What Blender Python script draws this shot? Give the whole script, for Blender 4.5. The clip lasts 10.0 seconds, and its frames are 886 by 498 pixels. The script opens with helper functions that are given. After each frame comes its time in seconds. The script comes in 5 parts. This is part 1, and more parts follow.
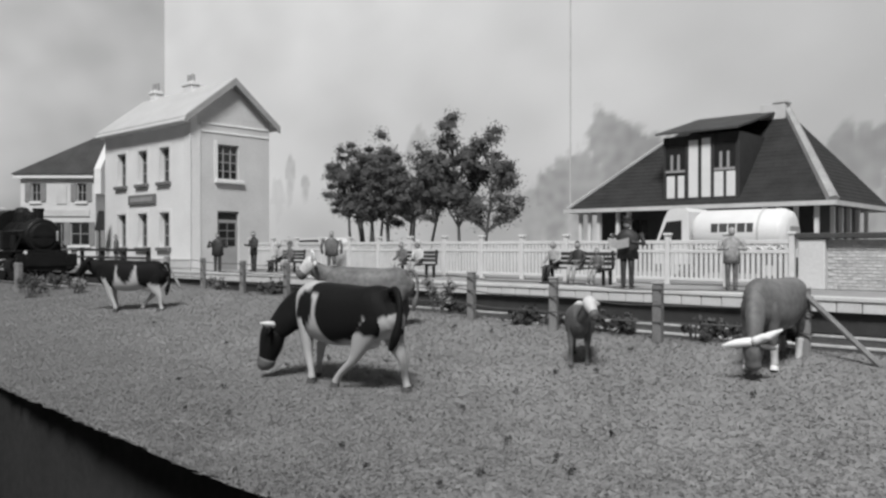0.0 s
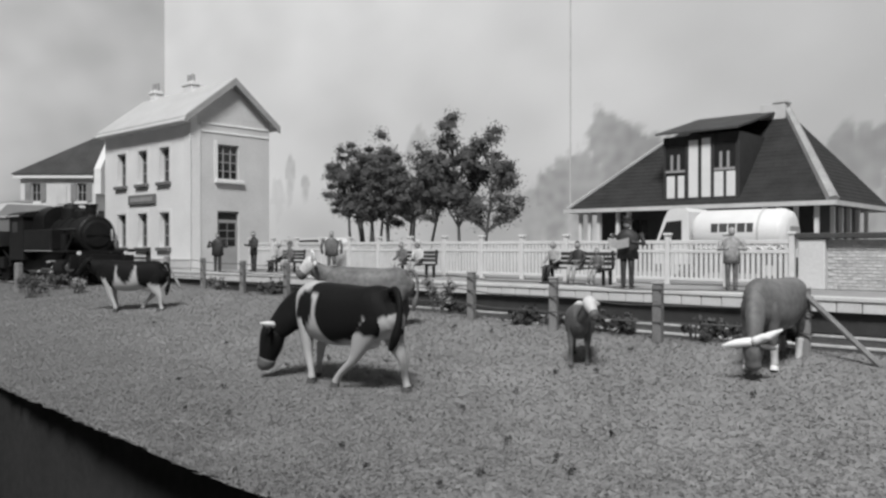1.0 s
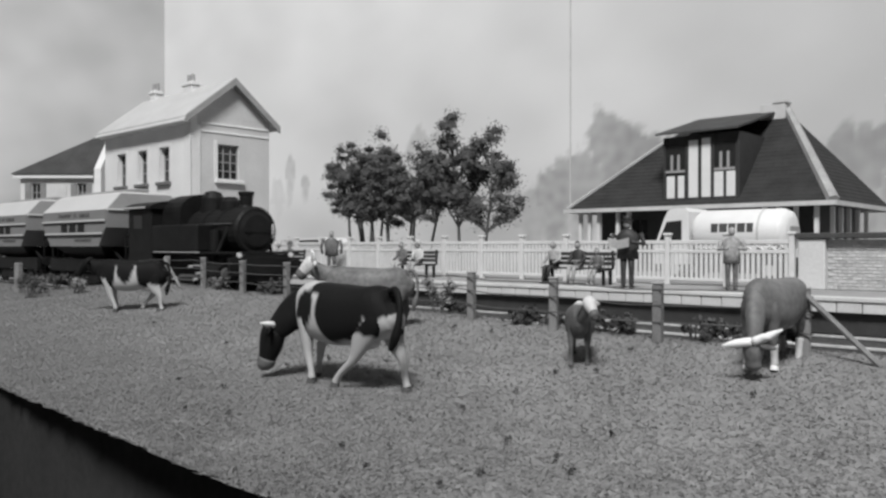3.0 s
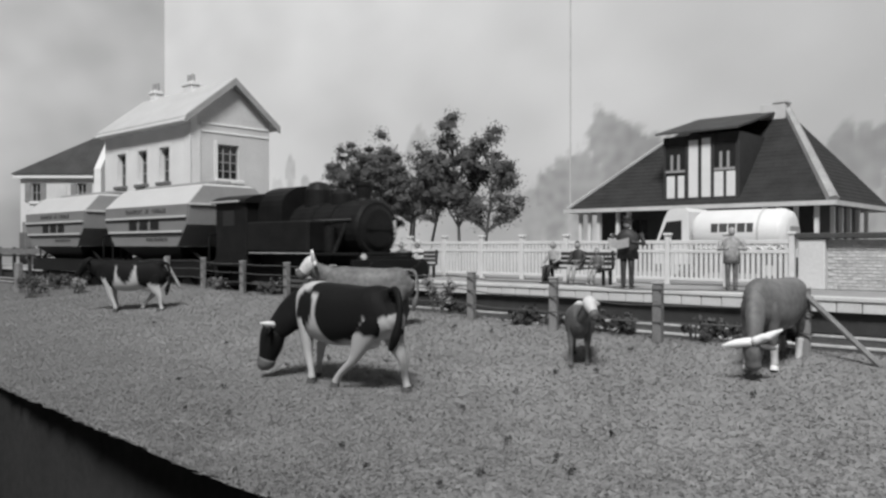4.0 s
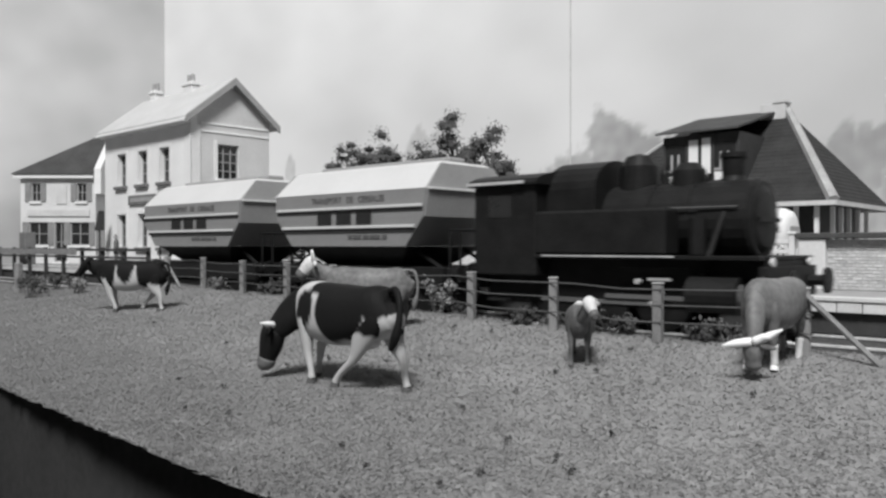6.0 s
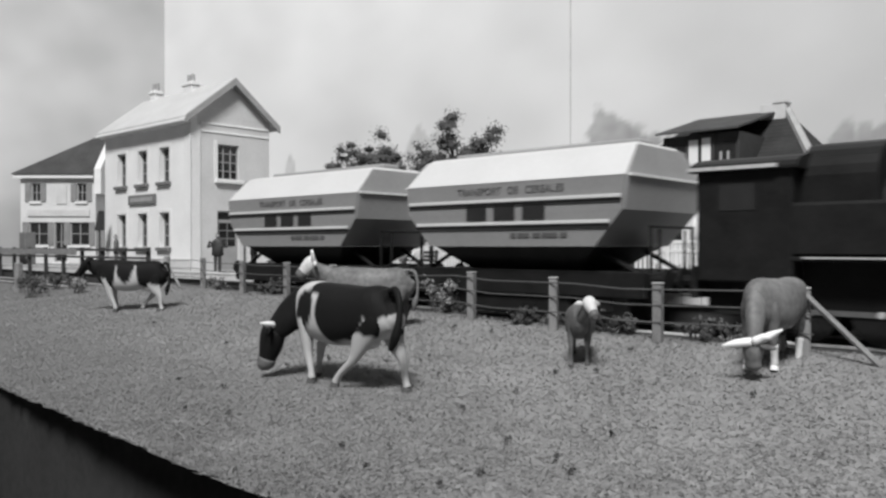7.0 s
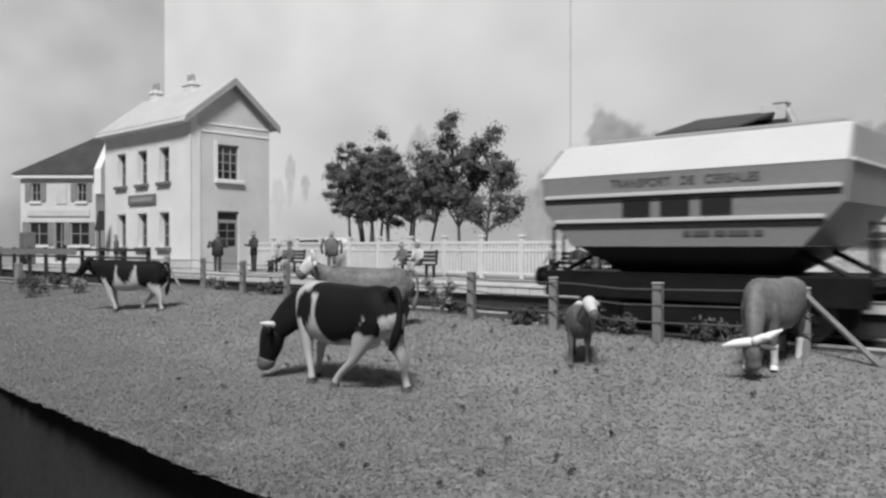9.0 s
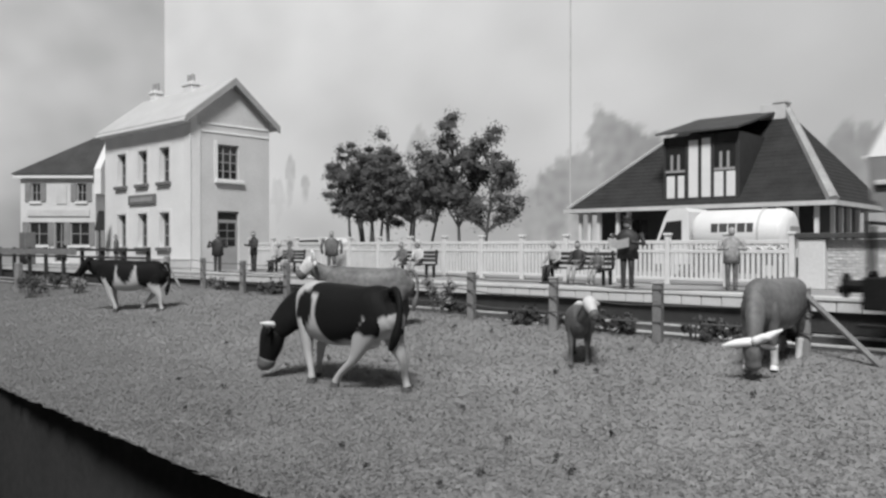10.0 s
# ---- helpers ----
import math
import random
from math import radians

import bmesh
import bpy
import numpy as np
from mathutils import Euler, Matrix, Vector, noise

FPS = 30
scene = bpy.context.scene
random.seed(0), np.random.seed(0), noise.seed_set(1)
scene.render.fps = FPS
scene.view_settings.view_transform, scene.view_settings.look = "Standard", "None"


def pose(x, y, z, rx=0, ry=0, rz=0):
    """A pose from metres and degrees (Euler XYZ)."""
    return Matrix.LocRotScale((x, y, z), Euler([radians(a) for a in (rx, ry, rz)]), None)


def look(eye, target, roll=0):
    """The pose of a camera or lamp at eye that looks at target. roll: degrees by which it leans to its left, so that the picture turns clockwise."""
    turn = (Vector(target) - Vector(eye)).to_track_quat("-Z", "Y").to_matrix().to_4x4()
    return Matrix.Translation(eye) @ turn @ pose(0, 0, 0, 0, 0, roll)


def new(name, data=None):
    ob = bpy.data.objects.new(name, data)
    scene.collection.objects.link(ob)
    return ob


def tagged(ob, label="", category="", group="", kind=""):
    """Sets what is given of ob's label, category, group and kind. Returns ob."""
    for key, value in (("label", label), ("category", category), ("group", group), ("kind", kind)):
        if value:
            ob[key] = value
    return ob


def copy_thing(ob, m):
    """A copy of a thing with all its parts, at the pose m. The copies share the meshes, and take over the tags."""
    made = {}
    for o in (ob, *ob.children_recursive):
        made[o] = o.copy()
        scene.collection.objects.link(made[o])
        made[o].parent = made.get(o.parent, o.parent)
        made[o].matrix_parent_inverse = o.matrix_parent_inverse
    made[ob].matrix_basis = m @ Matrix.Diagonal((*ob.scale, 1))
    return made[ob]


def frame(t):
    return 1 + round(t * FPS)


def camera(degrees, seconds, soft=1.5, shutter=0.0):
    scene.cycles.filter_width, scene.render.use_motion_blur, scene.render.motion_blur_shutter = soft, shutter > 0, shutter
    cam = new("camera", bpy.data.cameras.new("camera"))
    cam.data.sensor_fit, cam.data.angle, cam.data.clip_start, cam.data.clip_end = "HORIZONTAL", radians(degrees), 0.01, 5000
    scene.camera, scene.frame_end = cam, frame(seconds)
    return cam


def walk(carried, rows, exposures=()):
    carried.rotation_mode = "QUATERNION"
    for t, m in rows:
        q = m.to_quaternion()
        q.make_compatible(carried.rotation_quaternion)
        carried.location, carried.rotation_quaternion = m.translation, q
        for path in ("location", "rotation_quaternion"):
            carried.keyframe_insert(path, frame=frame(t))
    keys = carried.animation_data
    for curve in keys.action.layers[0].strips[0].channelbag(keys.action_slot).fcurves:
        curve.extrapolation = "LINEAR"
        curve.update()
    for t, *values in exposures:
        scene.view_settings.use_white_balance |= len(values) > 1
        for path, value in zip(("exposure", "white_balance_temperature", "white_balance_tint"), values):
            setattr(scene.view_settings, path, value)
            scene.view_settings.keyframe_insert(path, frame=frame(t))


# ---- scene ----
HC = 1.85          # eye height above the meadow, in metres of the modelled world
K = 1 / 87         # the layout is built to 1:87
YAW = 42.0
CAM_POSE = Matrix.Translation((0, 0, HC * K)) @ pose(0, 0, 0, 89.8, 0, YAW)
cam = camera(58.5, 10.0, soft=2.6, shutter=0.5)
EXPOSURES = [(0.0, -0.1), (2.5, -0.1), (4.0, -0.1), (4.6, -0.1), (5.5, 0.06), (7.0, 0.08), (8.5, 0.03), (10.0, -0.05)]
walk(cam, [(0.0, CAM_POSE), (10.0, CAM_POSE)], EXPOSURES)

# ---- light: a room lamp over the layout ----
world = bpy.data.worlds.new("room_air")
world.use_nodes = True
scene.world = world
world.node_tree.nodes["Background"].inputs[0].default_value = (0.5, 0.5, 0.5, 1)
world.node_tree.nodes["Background"].inputs[1].default_value = 0.3


def lamp(name, eye, target, sx, sy, watts):
    data = bpy.data.lights.new(name, "AREA")
    data.shape, data.size, data.size_y, data.energy = "RECTANGLE", sx, sy, watts
    ob = new(name, data)
    ob.matrix_world = look(eye, target)
    return ob


lamp("ceiling_lamp", (0.48, -0.9, 1.6), (-0.2, 0.2, 0), 0.5, 0.4, 62.0)


# ---- materials ----
def grey(name, value, rough=0.7, spread=0.25, grain=3.0, fine=30.0, bump=0.15, metal=0.0, spec=0.4, stops=None):
    """A grey surface mottled at two scales; sizes are in features per modelled metre."""
    m = bpy.data.materials.new(name)
    m.use_nodes = True
    nt = m.node_tree
    b = nt.nodes["Principled BSDF"]
    tc = nt.nodes.new("ShaderNodeTexCoord")
    n1, n2 = nt.nodes.new("ShaderNodeTexNoise"), nt.nodes.new("ShaderNodeTexNoise")
    n1.inputs["Scale"].default_value, n2.inputs["Scale"].default_value = grain / K, fine / K
    n1.inputs["Detail"].default_value = 5
    info = nt.nodes.new("ShaderNodeObjectInfo")
    add = nt.nodes.new("ShaderNodeVectorMath")
    add.operation = "ADD"
    nt.links.new(tc.outputs["Object"], add.inputs[0])
    nt.links.new(info.outputs["Random"], add.inputs[1])
    for n in (n1, n2):
        nt.links.new(add.outputs[0], n.inputs["Vector"])
    mix = nt.nodes.new("ShaderNodeMix")
    mix.inputs["Factor"].default_value = 0.4
    nt.links.new(n1.outputs["Fac"], mix.inputs[2])
    nt.links.new(n2.outputs["Fac"], mix.inputs[3])
    ramp = nt.nodes.new("ShaderNodeValToRGB")
    lo, hi = value * (1 - spread), min(0.95, value * (1 + spread))
    e = ramp.color_ramp.elements
    e[0].position, e[1].position = 0.3, 0.7
    e[0].color, e[1].color = (lo, lo, lo, 1), (hi, hi, hi, 1)
    nt.links.new(mix.outputs[0], ramp.inputs[0])
    nt.links.new(ramp.outputs[0], b.inputs["Base Color"])
    b.inputs["Roughness"].default_value = rough
    b.inputs["Metallic"].default_value = metal
    b.inputs["Specular IOR Level"].default_value = spec
    if bump:
        bp = nt.nodes.new("ShaderNodeBump")
        bp.inputs["Strength"].default_value, bp.inputs["Distance"].default_value = bump, 0.03 * K
        nt.links.new(n2.outputs["Fac"], bp.inputs["Height"])
        nt.links.new(bp.outputs[0], b.inputs["Normal"])
    return m


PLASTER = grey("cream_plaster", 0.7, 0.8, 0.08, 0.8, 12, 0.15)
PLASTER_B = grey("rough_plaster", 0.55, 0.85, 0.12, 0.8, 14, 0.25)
WHITE = grey("white_paint", 0.68, 0.5, 0.07, 2, 20, 0.06)
FENCE_WHITE = grey("fence_white", 0.6, 0.6, 0.1, 2, 20, 0.06)
STONE = grey("pale_stone", 0.5, 0.85, 0.15, 2, 25, 0.2)
KERB = grey("kerb_concrete", 0.52, 0.8, 0.14, 1.5, 18, 0.2)
ASPHALT = grey("platform_gravel", 0.27, 0.9, 0.18, 1.2, 30, 0.3)
ROAD = grey("road_dust", 0.4, 0.9, 0.15, 0.6, 20, 0.2)
SLATE = grey("slate_roof", 0.034, 0.8, 0.35, 1.5, 12, 0.35, spec=0.15)
courses = SLATE.node_tree.nodes.new("ShaderNodeTexWave")
courses.bands_direction = "Z"
courses.inputs["Scale"].default_value, courses.inputs["Distortion"].default_value = 1.9 / K, 1.2
ridges = SLATE.node_tree.nodes.new("ShaderNodeBump")
ridges.inputs["Strength"].default_value, ridges.inputs["Distance"].default_value = 0.6, 0.04 * K
SLATE.node_tree.links.new([n for n in SLATE.node_tree.nodes if n.type == "TEX_COORD"][0].outputs["Object"], courses.inputs["Vector"])
SLATE.node_tree.links.new(courses.outputs["Fac"], ridges.inputs["Height"])
SLATE.node_tree.links.new(ridges.outputs[0], SLATE.node_tree.nodes["Principled BSDF"].inputs["Normal"])
SHOP_SLATE = grey("worn_slate", 0.06, 0.8, 0.3, 1.2, 10, 0.3, spec=0.15)
SHUTTER = grey("grey_shutter", 0.2, 0.8, 0.2, 2, 12, 0.1)
SILL = grey("dark_sill", 0.14, 0.8, 0.2, 2, 15, 0.1)
HIP = grey("hip_mortar", 0.33, 0.9, 0.25, 2, 15, 0.3)
ZINC = grey("pale_roof_sheet", 0.5, 0.6, 0.12, 0.8, 15, 0.15)
TRIM = grey("grey_trim", 0.3, 0.6, 0.15, 2, 15, 0.1)
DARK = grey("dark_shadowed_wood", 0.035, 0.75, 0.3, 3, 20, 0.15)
BLACK = grey("engine_black", 0.012, 0.5, 0.4, 2, 15, 0.08, spec=0.14)
STEEL = grey("rail_steel", 0.5, 0.5, 0.3, 2, 12, 0.05, metal=0.25)
RUST = grey("rusty_web", 0.08, 0.85, 0.3, 3, 20, 0.2)
WOOD = grey("weathered_wood", 0.18, 0.85, 0.3, 3, 30, 0.3)
TIMBER = grey("dark_sleeper", 0.06, 0.9, 0.3, 3, 30, 0.3)
BALLAST = grey("ballast", 0.1, 0.95, 0.5, 3, 16, 0.7)
EARTH = grey("grass_soil", 0.2, 0.95, 0.25, 0.9, 8, 0.4)
LEAF = grey("leaf", 0.09, 0.75, 0.5, 2, 10, 0.2)
LEAF_DARK = grey("weed_leaf", 0.06, 0.8, 0.5, 3, 14, 0.2)
BARK = grey("bark", 0.1, 0.9, 0.3, 4, 30, 0.3)
GLASS = grey("dark_pane", 0.02, 0.12, 0.2, 1, 5, 0.0, spec=0.6)
PANEL = grey("wagon_grey", 0.2, 0.45, 0.1, 0.8, 12, 0.05)
PANEL_END = grey("wagon_end_grey", 0.26, 0.5, 0.12, 0.8, 12, 0.05)
ROOFWHITE = grey("wagon_white", 0.5, 0.45, 0.05, 0.8, 12, 0.04)
LETTER_SHADOW = grey("lettering_dark", 0.022, 0.7, 0.15, 2, 10, 0, spec=0.1)
BOARD = grey("black_fascia", 0.035, 1.0, 0.2, 1, 10, 0.1, spec=0.0)
ROOM = grey("room_wall", 0.6, 0.9, 0.05, 0.02, 0.5, 0)
HIDE_PIED = grey("pied_hide", 0.5, 0.7, 0.1, 3, 20, 0.1, spec=0.1)
tint = HIDE_PIED.node_tree.nodes.new("ShaderNodeAttribute")
tint.attribute_name = "coat"
HIDE_PIED.node_tree.links.new(tint.outputs["Color"], HIDE_PIED.node_tree.nodes["Principled BSDF"].inputs["Base Color"])
HIDE_BLACK = grey("black_hide", 0.009, 0.7, 0.3, 3, 20, 0.1, spec=0.1)
HIDE_WHITE = grey("white_hide", 0.5, 0.65, 0.15, 3, 20, 0.1)
HIDE_FAWN = grey("fawn_hide", 0.12, 0.65, 0.55, 1.5, 12, 0.15)
HIDE_FACE = grey("pale_face_hide", 0.55, 0.65, 0.25, 3, 18, 0.12)
HIDE_CALF = grey("brown_hide", 0.09, 0.65, 0.3, 1.6, 18, 0.12)
HORN = grey("horn", 0.75, 0.4, 0.1, 3, 15, 0.0)


# ---- mesh helpers, in modelled metres ----
def part(name, bm, material, parent, label="", smooth=False, kind=""):
    bmesh.ops.scale(bm, vec=(K, K, K), verts=bm.verts)
    me = bpy.data.meshes.new(name)
    for f in bm.faces:
        f.smooth = smooth
    bm.to_mesh(me)
    bm.free()
    me.materials.append(material)
    ob = new(name, me)
    ob.parent = parent
    return tagged(ob, label, kind=kind)


def thing(name, x, y, z, turn, label, category, group="", kind=""):
    ob = new(name)
    ob.empty_display_size = 0.01
    ob.matrix_world = pose(x * K, y * K, z * K, 0, 0, turn)
    return tagged(ob, label, category, group, kind)


def again(mesh_ob, parent, x, y, z, turn=0.0):
    """One more piece like mesh_ob, on the same mesh."""
    ob = new(mesh_ob.name.split(".")[0], mesh_ob.data)
    ob.parent = parent
    ob.matrix_local = pose(x * K, y * K, z * K, 0, 0, turn)
    return ob


def box(bm, x0, x1, y0, y1, z0, z1, bevel=0.0):
    r = bmesh.ops.create_cube(bm, size=1)
    vs = r["verts"]
    for v in vs:
        v.co = Vector((x0 + (v.co.x + 0.5) * (x1 - x0), y0 + (v.co.y + 0.5) * (y1 - y0), z0 + (v.co.z + 0.5) * (z1 - z0)))
    if bevel:
        es = list({e for v in vs for e in v.link_edges})
        bmesh.ops.bevel(bm, geom=es, offset=bevel, segments=1, affect="EDGES")
    return bm


def bx(x0, x1, y0, y1, z0, z1, bevel=0.0):
    return box(bmesh.new(), x0, x1, y0, y1, z0, z1, bevel)


def prism(bm, pts, axis, lo, hi):
    """A polygon of (u, v) pairs pushed from lo to hi along axis x or y; v is up."""
    put = (lambda u, v, w: (w, u, v)) if axis == "x" else (lambda u, v, w: (u, w, v)) if axis == "y" else (lambda u, v, w: (u, v, w))
    a = [bm.verts.new(put(u, v, lo)) for u, v in pts]
    b = [bm.verts.new(put(u, v, hi)) for u, v in pts]
    n = len(pts)
    bm.faces.new(a), bm.faces.new(b[::-1])
    for i in range(n):
        bm.faces.new((a[i], b[i], b[(i + 1) % n], a[(i + 1) % n]))
    bmesh.ops.recalc_face_normals(bm, faces=bm.faces)
    return bm


def bulge(c, power):
    return math.copysign(abs(c) ** power, c)


def loft(bm, rings, seg=12, power=1.0):
    """A tube through rings of (x, y, z, half width, half height); closed at both ends."""
    pts = [Vector(r[:3]) for r in rings]
    rows = []
    for i, r in enumerate(rings):
        d = (pts[min(i + 1, len(pts) - 1)] - pts[max(i - 1, 0)]).normalized()
        ref = Vector((0, 1, 0)) if abs(d.y) < 0.9 else Vector((1, 0, 0))
        up = d.cross(ref).normalized()
        side = up.cross(d).normalized()
        rows.append([bm.verts.new(pts[i] + side * r[3] * bulge(math.cos(2 * math.pi * k / seg), power) + up * r[4] * bulge(math.sin(2 * math.pi * k / seg), power)) for k in range(seg)])
    for a, b in zip(rows, rows[1:]):
        for k in range(seg):
            bm.faces.new((a[k], a[(k + 1) % seg], b[(k + 1) % seg], b[k]))
    bm.faces.new(rows[0][::-1]), bm.faces.new(rows[-1])
    bmesh.ops.recalc_face_normals(bm, faces=bm.faces)
    return bm


def rod(bm, a, b, r, r2=None, seg=8):
    r2 = r if r2 is None else r2
    return loft(bm, [(*a, r, r), (*b, r2, r2)], seg)


def ball(bm, x, y, z, rx, ry, rz, level=2):
    vs = bmesh.ops.create_icosphere(bm, subdivisions=level, radius=1)["verts"]
    for v in vs:
        v.co = Vector((x + v.co.x * rx, y + v.co.y * ry, z + v.co.z * rz))
    return bm


def sheet(name, verts, faces, material, parent=None):
    me = bpy.data.meshes.new(name)
    me.from_pydata([(x * K, y * K, z * K) for x, y, z in verts], [], faces)
    me.materials.append(material)
    ob = new(name, me)
    ob.parent = parent
    return ob


# ---- plan: x runs along the track with the train, y away from the eye ----
PLAT, RAIL = 0.81, 0.25
TRACK_Y = 14.5
EDGE_Y = 17.2
FENCE_Y = 20.1


def rail_fence_y(x):
    return min(12.5, 10.75 + 0.1 * max(0.0, -5.5 - x))


def field_z(x, y):
    west = max(0.35, min(1.0, 1.0 - 0.65 * (-23.0 - x) / 9.0))
    return west * 0.12 * max(0.0, min(y, rail_fence_y(x) + 0.3) - 7.0) + 0.03 * noise.noise((x * 0.7, y * 0.7, 0))


def ground_z(x, y):
    e = rail_fence_y(x) + 0.35
    base = RAIL - 0.22
    if y < e:
        return field_z(x, y)
    if y < e + 0.7:
        return field_z(x, e) + (base - field_z(x, e)) * (y - e) / 0.7
    if y < EDGE_Y + 0.5:
        return base
    return PLAT - 0.1 if y > EDGE_Y + 0.6 else base

# ---- setting ----
def front_edge(x):
    return min(3.93, 3.44 + 0.0657 * (-4.98 - x)) + 0.06 * noise.noise((x * 1.6, 2.0, 0)) + 0.04 * noise.noise((x * 6, 5.0, 0))


def build_ground():
    xs = [-90 + i * 1.0 for i in range(40)] + [-50 + i * 0.4 for i in range(150)] + [10 + i for i in range(31)]
    ys = [3.78 + i * 0.25 for i in range(60)] + [18.7 + i * 1.5 for i in range(17)]
    verts = [(x, y if j else front_edge(x), ground_z(x, y)) for j, y in enumerate(ys) for x in xs]
    n = len(xs)
    faces = [(j * n + i, j * n + i + 1, (j + 1) * n + i + 1, (j + 1) * n + i) for j in range(len(ys) - 1) for i in range(n - 1)]
    ob = sheet("ground", verts, faces, EARTH)
    for p in ob.data.polygons:
        p.use_smooth = True
    tagged(ob, "grassy meadow sheet of the layout, mottled grey", "ground", kind="structure")
    part("fascia", bx(-90, 40, 4.0, 4.3, -78, -0.07), BOARD, None)
    tagged(bpy.data.objects["fascia"], "black painted front board of the layout", "board", kind="structure")
    # room, in real metres turned into modelled ones
    part("floor", bx(-260, 260, -220, 160, -80, -78), TIMBER, None)
    part("ceiling", bx(-260, 260, -220, 160, 150, 152), ROOM, None)
    part("wall_north", bx(-260, 260, 158, 160, -78, 150), ROOM, None)
    part("wall_south", bx(-260, 260, -220, -218, -78, 150), ROOM, None)
    part("wall_west", bx(-260, -258, -218, 158, -78, 150), ROOM, None)
    part("wall_east", bx(258, 260, -218, 158, -78, 150), ROOM, None)
    for n, lab in (("floor", "dark room floor"), ("ceiling", "plain pale room ceiling"), ("wall_north", "plain room wall"),
                   ("wall_south", "plain room wall"), ("wall_west", "plain room wall"), ("wall_east", "plain room wall")):
        tagged(bpy.data.objects[n], lab, n.split("_")[0], kind="structure")


build_ground()


def build_backdrop():
    """A painted sky board with a corner at its left end; misty trees are painted on it."""
    m = grey("painted_sky", 0.6, 0.9, 0.03, 0.05, 2, 0)
    nt = m.node_tree
    at = nt.nodes.new("ShaderNodeAttribute")
    at.attribute_name = "paint"
    nt.links.new(at.outputs["Color"], nt.nodes["Principled BSDF"].inputs["Base Color"])
    # painted crowns: distance along the board, height of the middle, half width, half height, depth of grey
    clumps = [(-24.2, 6.9, 1.9, 3.1, 0.27), (-22.4, 6.0, 1.9, 3.0, 0.26), (-26.2, 5.2, 1.8, 3.1, 0.25), (-28.2, 4.4, 1.7, 2.8, 0.25), (-30.2, 3.0, 1.9, 2.8, 0.2),
              (-20.0, 5.0, 2.2, 3.0, 0.24), (-55.6, 7.6, 0.75, 2.1, 0.17), (-53.5, 6.9, 0.6, 1.2, 0.2), (-57.3, 5.6, 1.1, 2.6, 0.12), (-40.3, 8.3, 1.3, 2.4, 0.15),
              (-38.2, 8.2, 1.2, 2.2, 0.13), (-11.4, 5.6, 0.8, 2.3, 0.17), (-10.3, 4.6, 0.9, 3.0, 0.17), (-9.2, 5.6, 1.0, 2.8, 0.19), (-7.6, 5.0, 1.2, 3.0, 0.17), (-75, 3, 6, 4, 0.1)]

    def tone(s, z, left):
        v = 0.645 - 0.0046 * (s + 31) + 0.1 * noise.fractal((s * 0.05, z * 0.09, 3.3), 1.0, 2.0, 4)
        v += 0.05 * noise.noise((s * 0.2 + z * 0.1, z * 0.25, 8.0))
        # the return board turns from the lamp; its shade is mixed into the paint
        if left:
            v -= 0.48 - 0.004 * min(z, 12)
        dark = 0.0
        ragged = 0.3 * noise.fractal((s * 0.9, z * 0.9, 4.4), 1.0, 2.0, 4)
        for c, f, w, h, g in clumps:
            up = (z - f) / h if z > f else (z - f) / (h * 1.8)
            e = math.sqrt(((s - c) / w) ** 2 + up * up) + ragged
            dark = max(dark, g * max(0.0, min(1.0, (1.05 - e) / (0.16 if z > f else 0.7))) * (1 + 0.3 * noise.noise((s * 1.5, z * 1.5, 5))))
        mist = 0.17 * max(0.0, min(1.0, (7.5 - z) / 4.5)) * (0.7 + 0.6 * noise.noise((s * 0.12, z * 0.2, 1.7)))
        dark = max(dark, mist)
        return max(0.05, v - dark)

    def board(name, start, end, left):
        a, b = Vector((*start, 0)), Vector((*end, 0))
        n, rows = int((b - a).length / 0.2), 190
        verts, cols = [], []
        for j in range(rows + 1):
            z = -1 + 42 * (j / rows) ** 1.3
            for i in range(n + 1):
                p = a.lerp(b, i / n)
                verts.append((p.x, p.y, z))
                c = tone(p.x + (p.y - 42) * left, z, left)
                cols += [c, c, c, 1]
        faces = [(j * (n + 1) + i, j * (n + 1) + i + 1, (j + 1) * (n + 1) + i + 1, (j + 1) * (n + 1) + i) for j in range(rows) for i in range(n)]
        ob = sheet(name, verts, faces, m)
        ca = ob.data.color_attributes.new("paint", "FLOAT_COLOR", "POINT")
        ca.data.foreach_set("color", cols)
        return tagged(ob, "painted backdrop board with pale cloudy sky and misty trees", "backdrop", kind="structure")

    board("backdrop", (-77, 42), (40, 42), False)
    part("backdrop_seam", bx(-27.12, -27.04, 41.9, 41.97, 4.0, 41), STONE, None)
    tagged(bpy.data.objects["backdrop_seam"], "thin dark joint between two backdrop boards", "joint", kind="structure")
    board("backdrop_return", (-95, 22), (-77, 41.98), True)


build_backdrop()


def build_track():
    t = thing("railway_track", -20, TRACK_Y, RAIL, 0, "single railway track with bright rails on dark sleepers", "track", kind="structure")
    for y in (-0.74, 0.74):
        bm = bx(-70, 55, y - 0.035, y + 0.035, -0.05, 0.0, 0.01)
        part("rail_head", bm, STEEL, t, "polished rail head")
        bm = bx(-70, 55, y - 0.02, y + 0.02, -0.13, -0.052)
        box(bm, -70, 55, y - 0.07, y + 0.07, -0.16, -0.132)
        part("rail_web", bm, RUST, t, "rusty rail web")
    s = part("sleeper", bx(-0.13, 0.13, -1.25, 1.25, -0.25, -0.165, 0.02), TIMBER, t)
    s.matrix_local = pose(-45 * K, 0, 0)
    for i in range(1, 130):
        again(s, t, -45 + i * 0.62, 0, 0)


build_track()


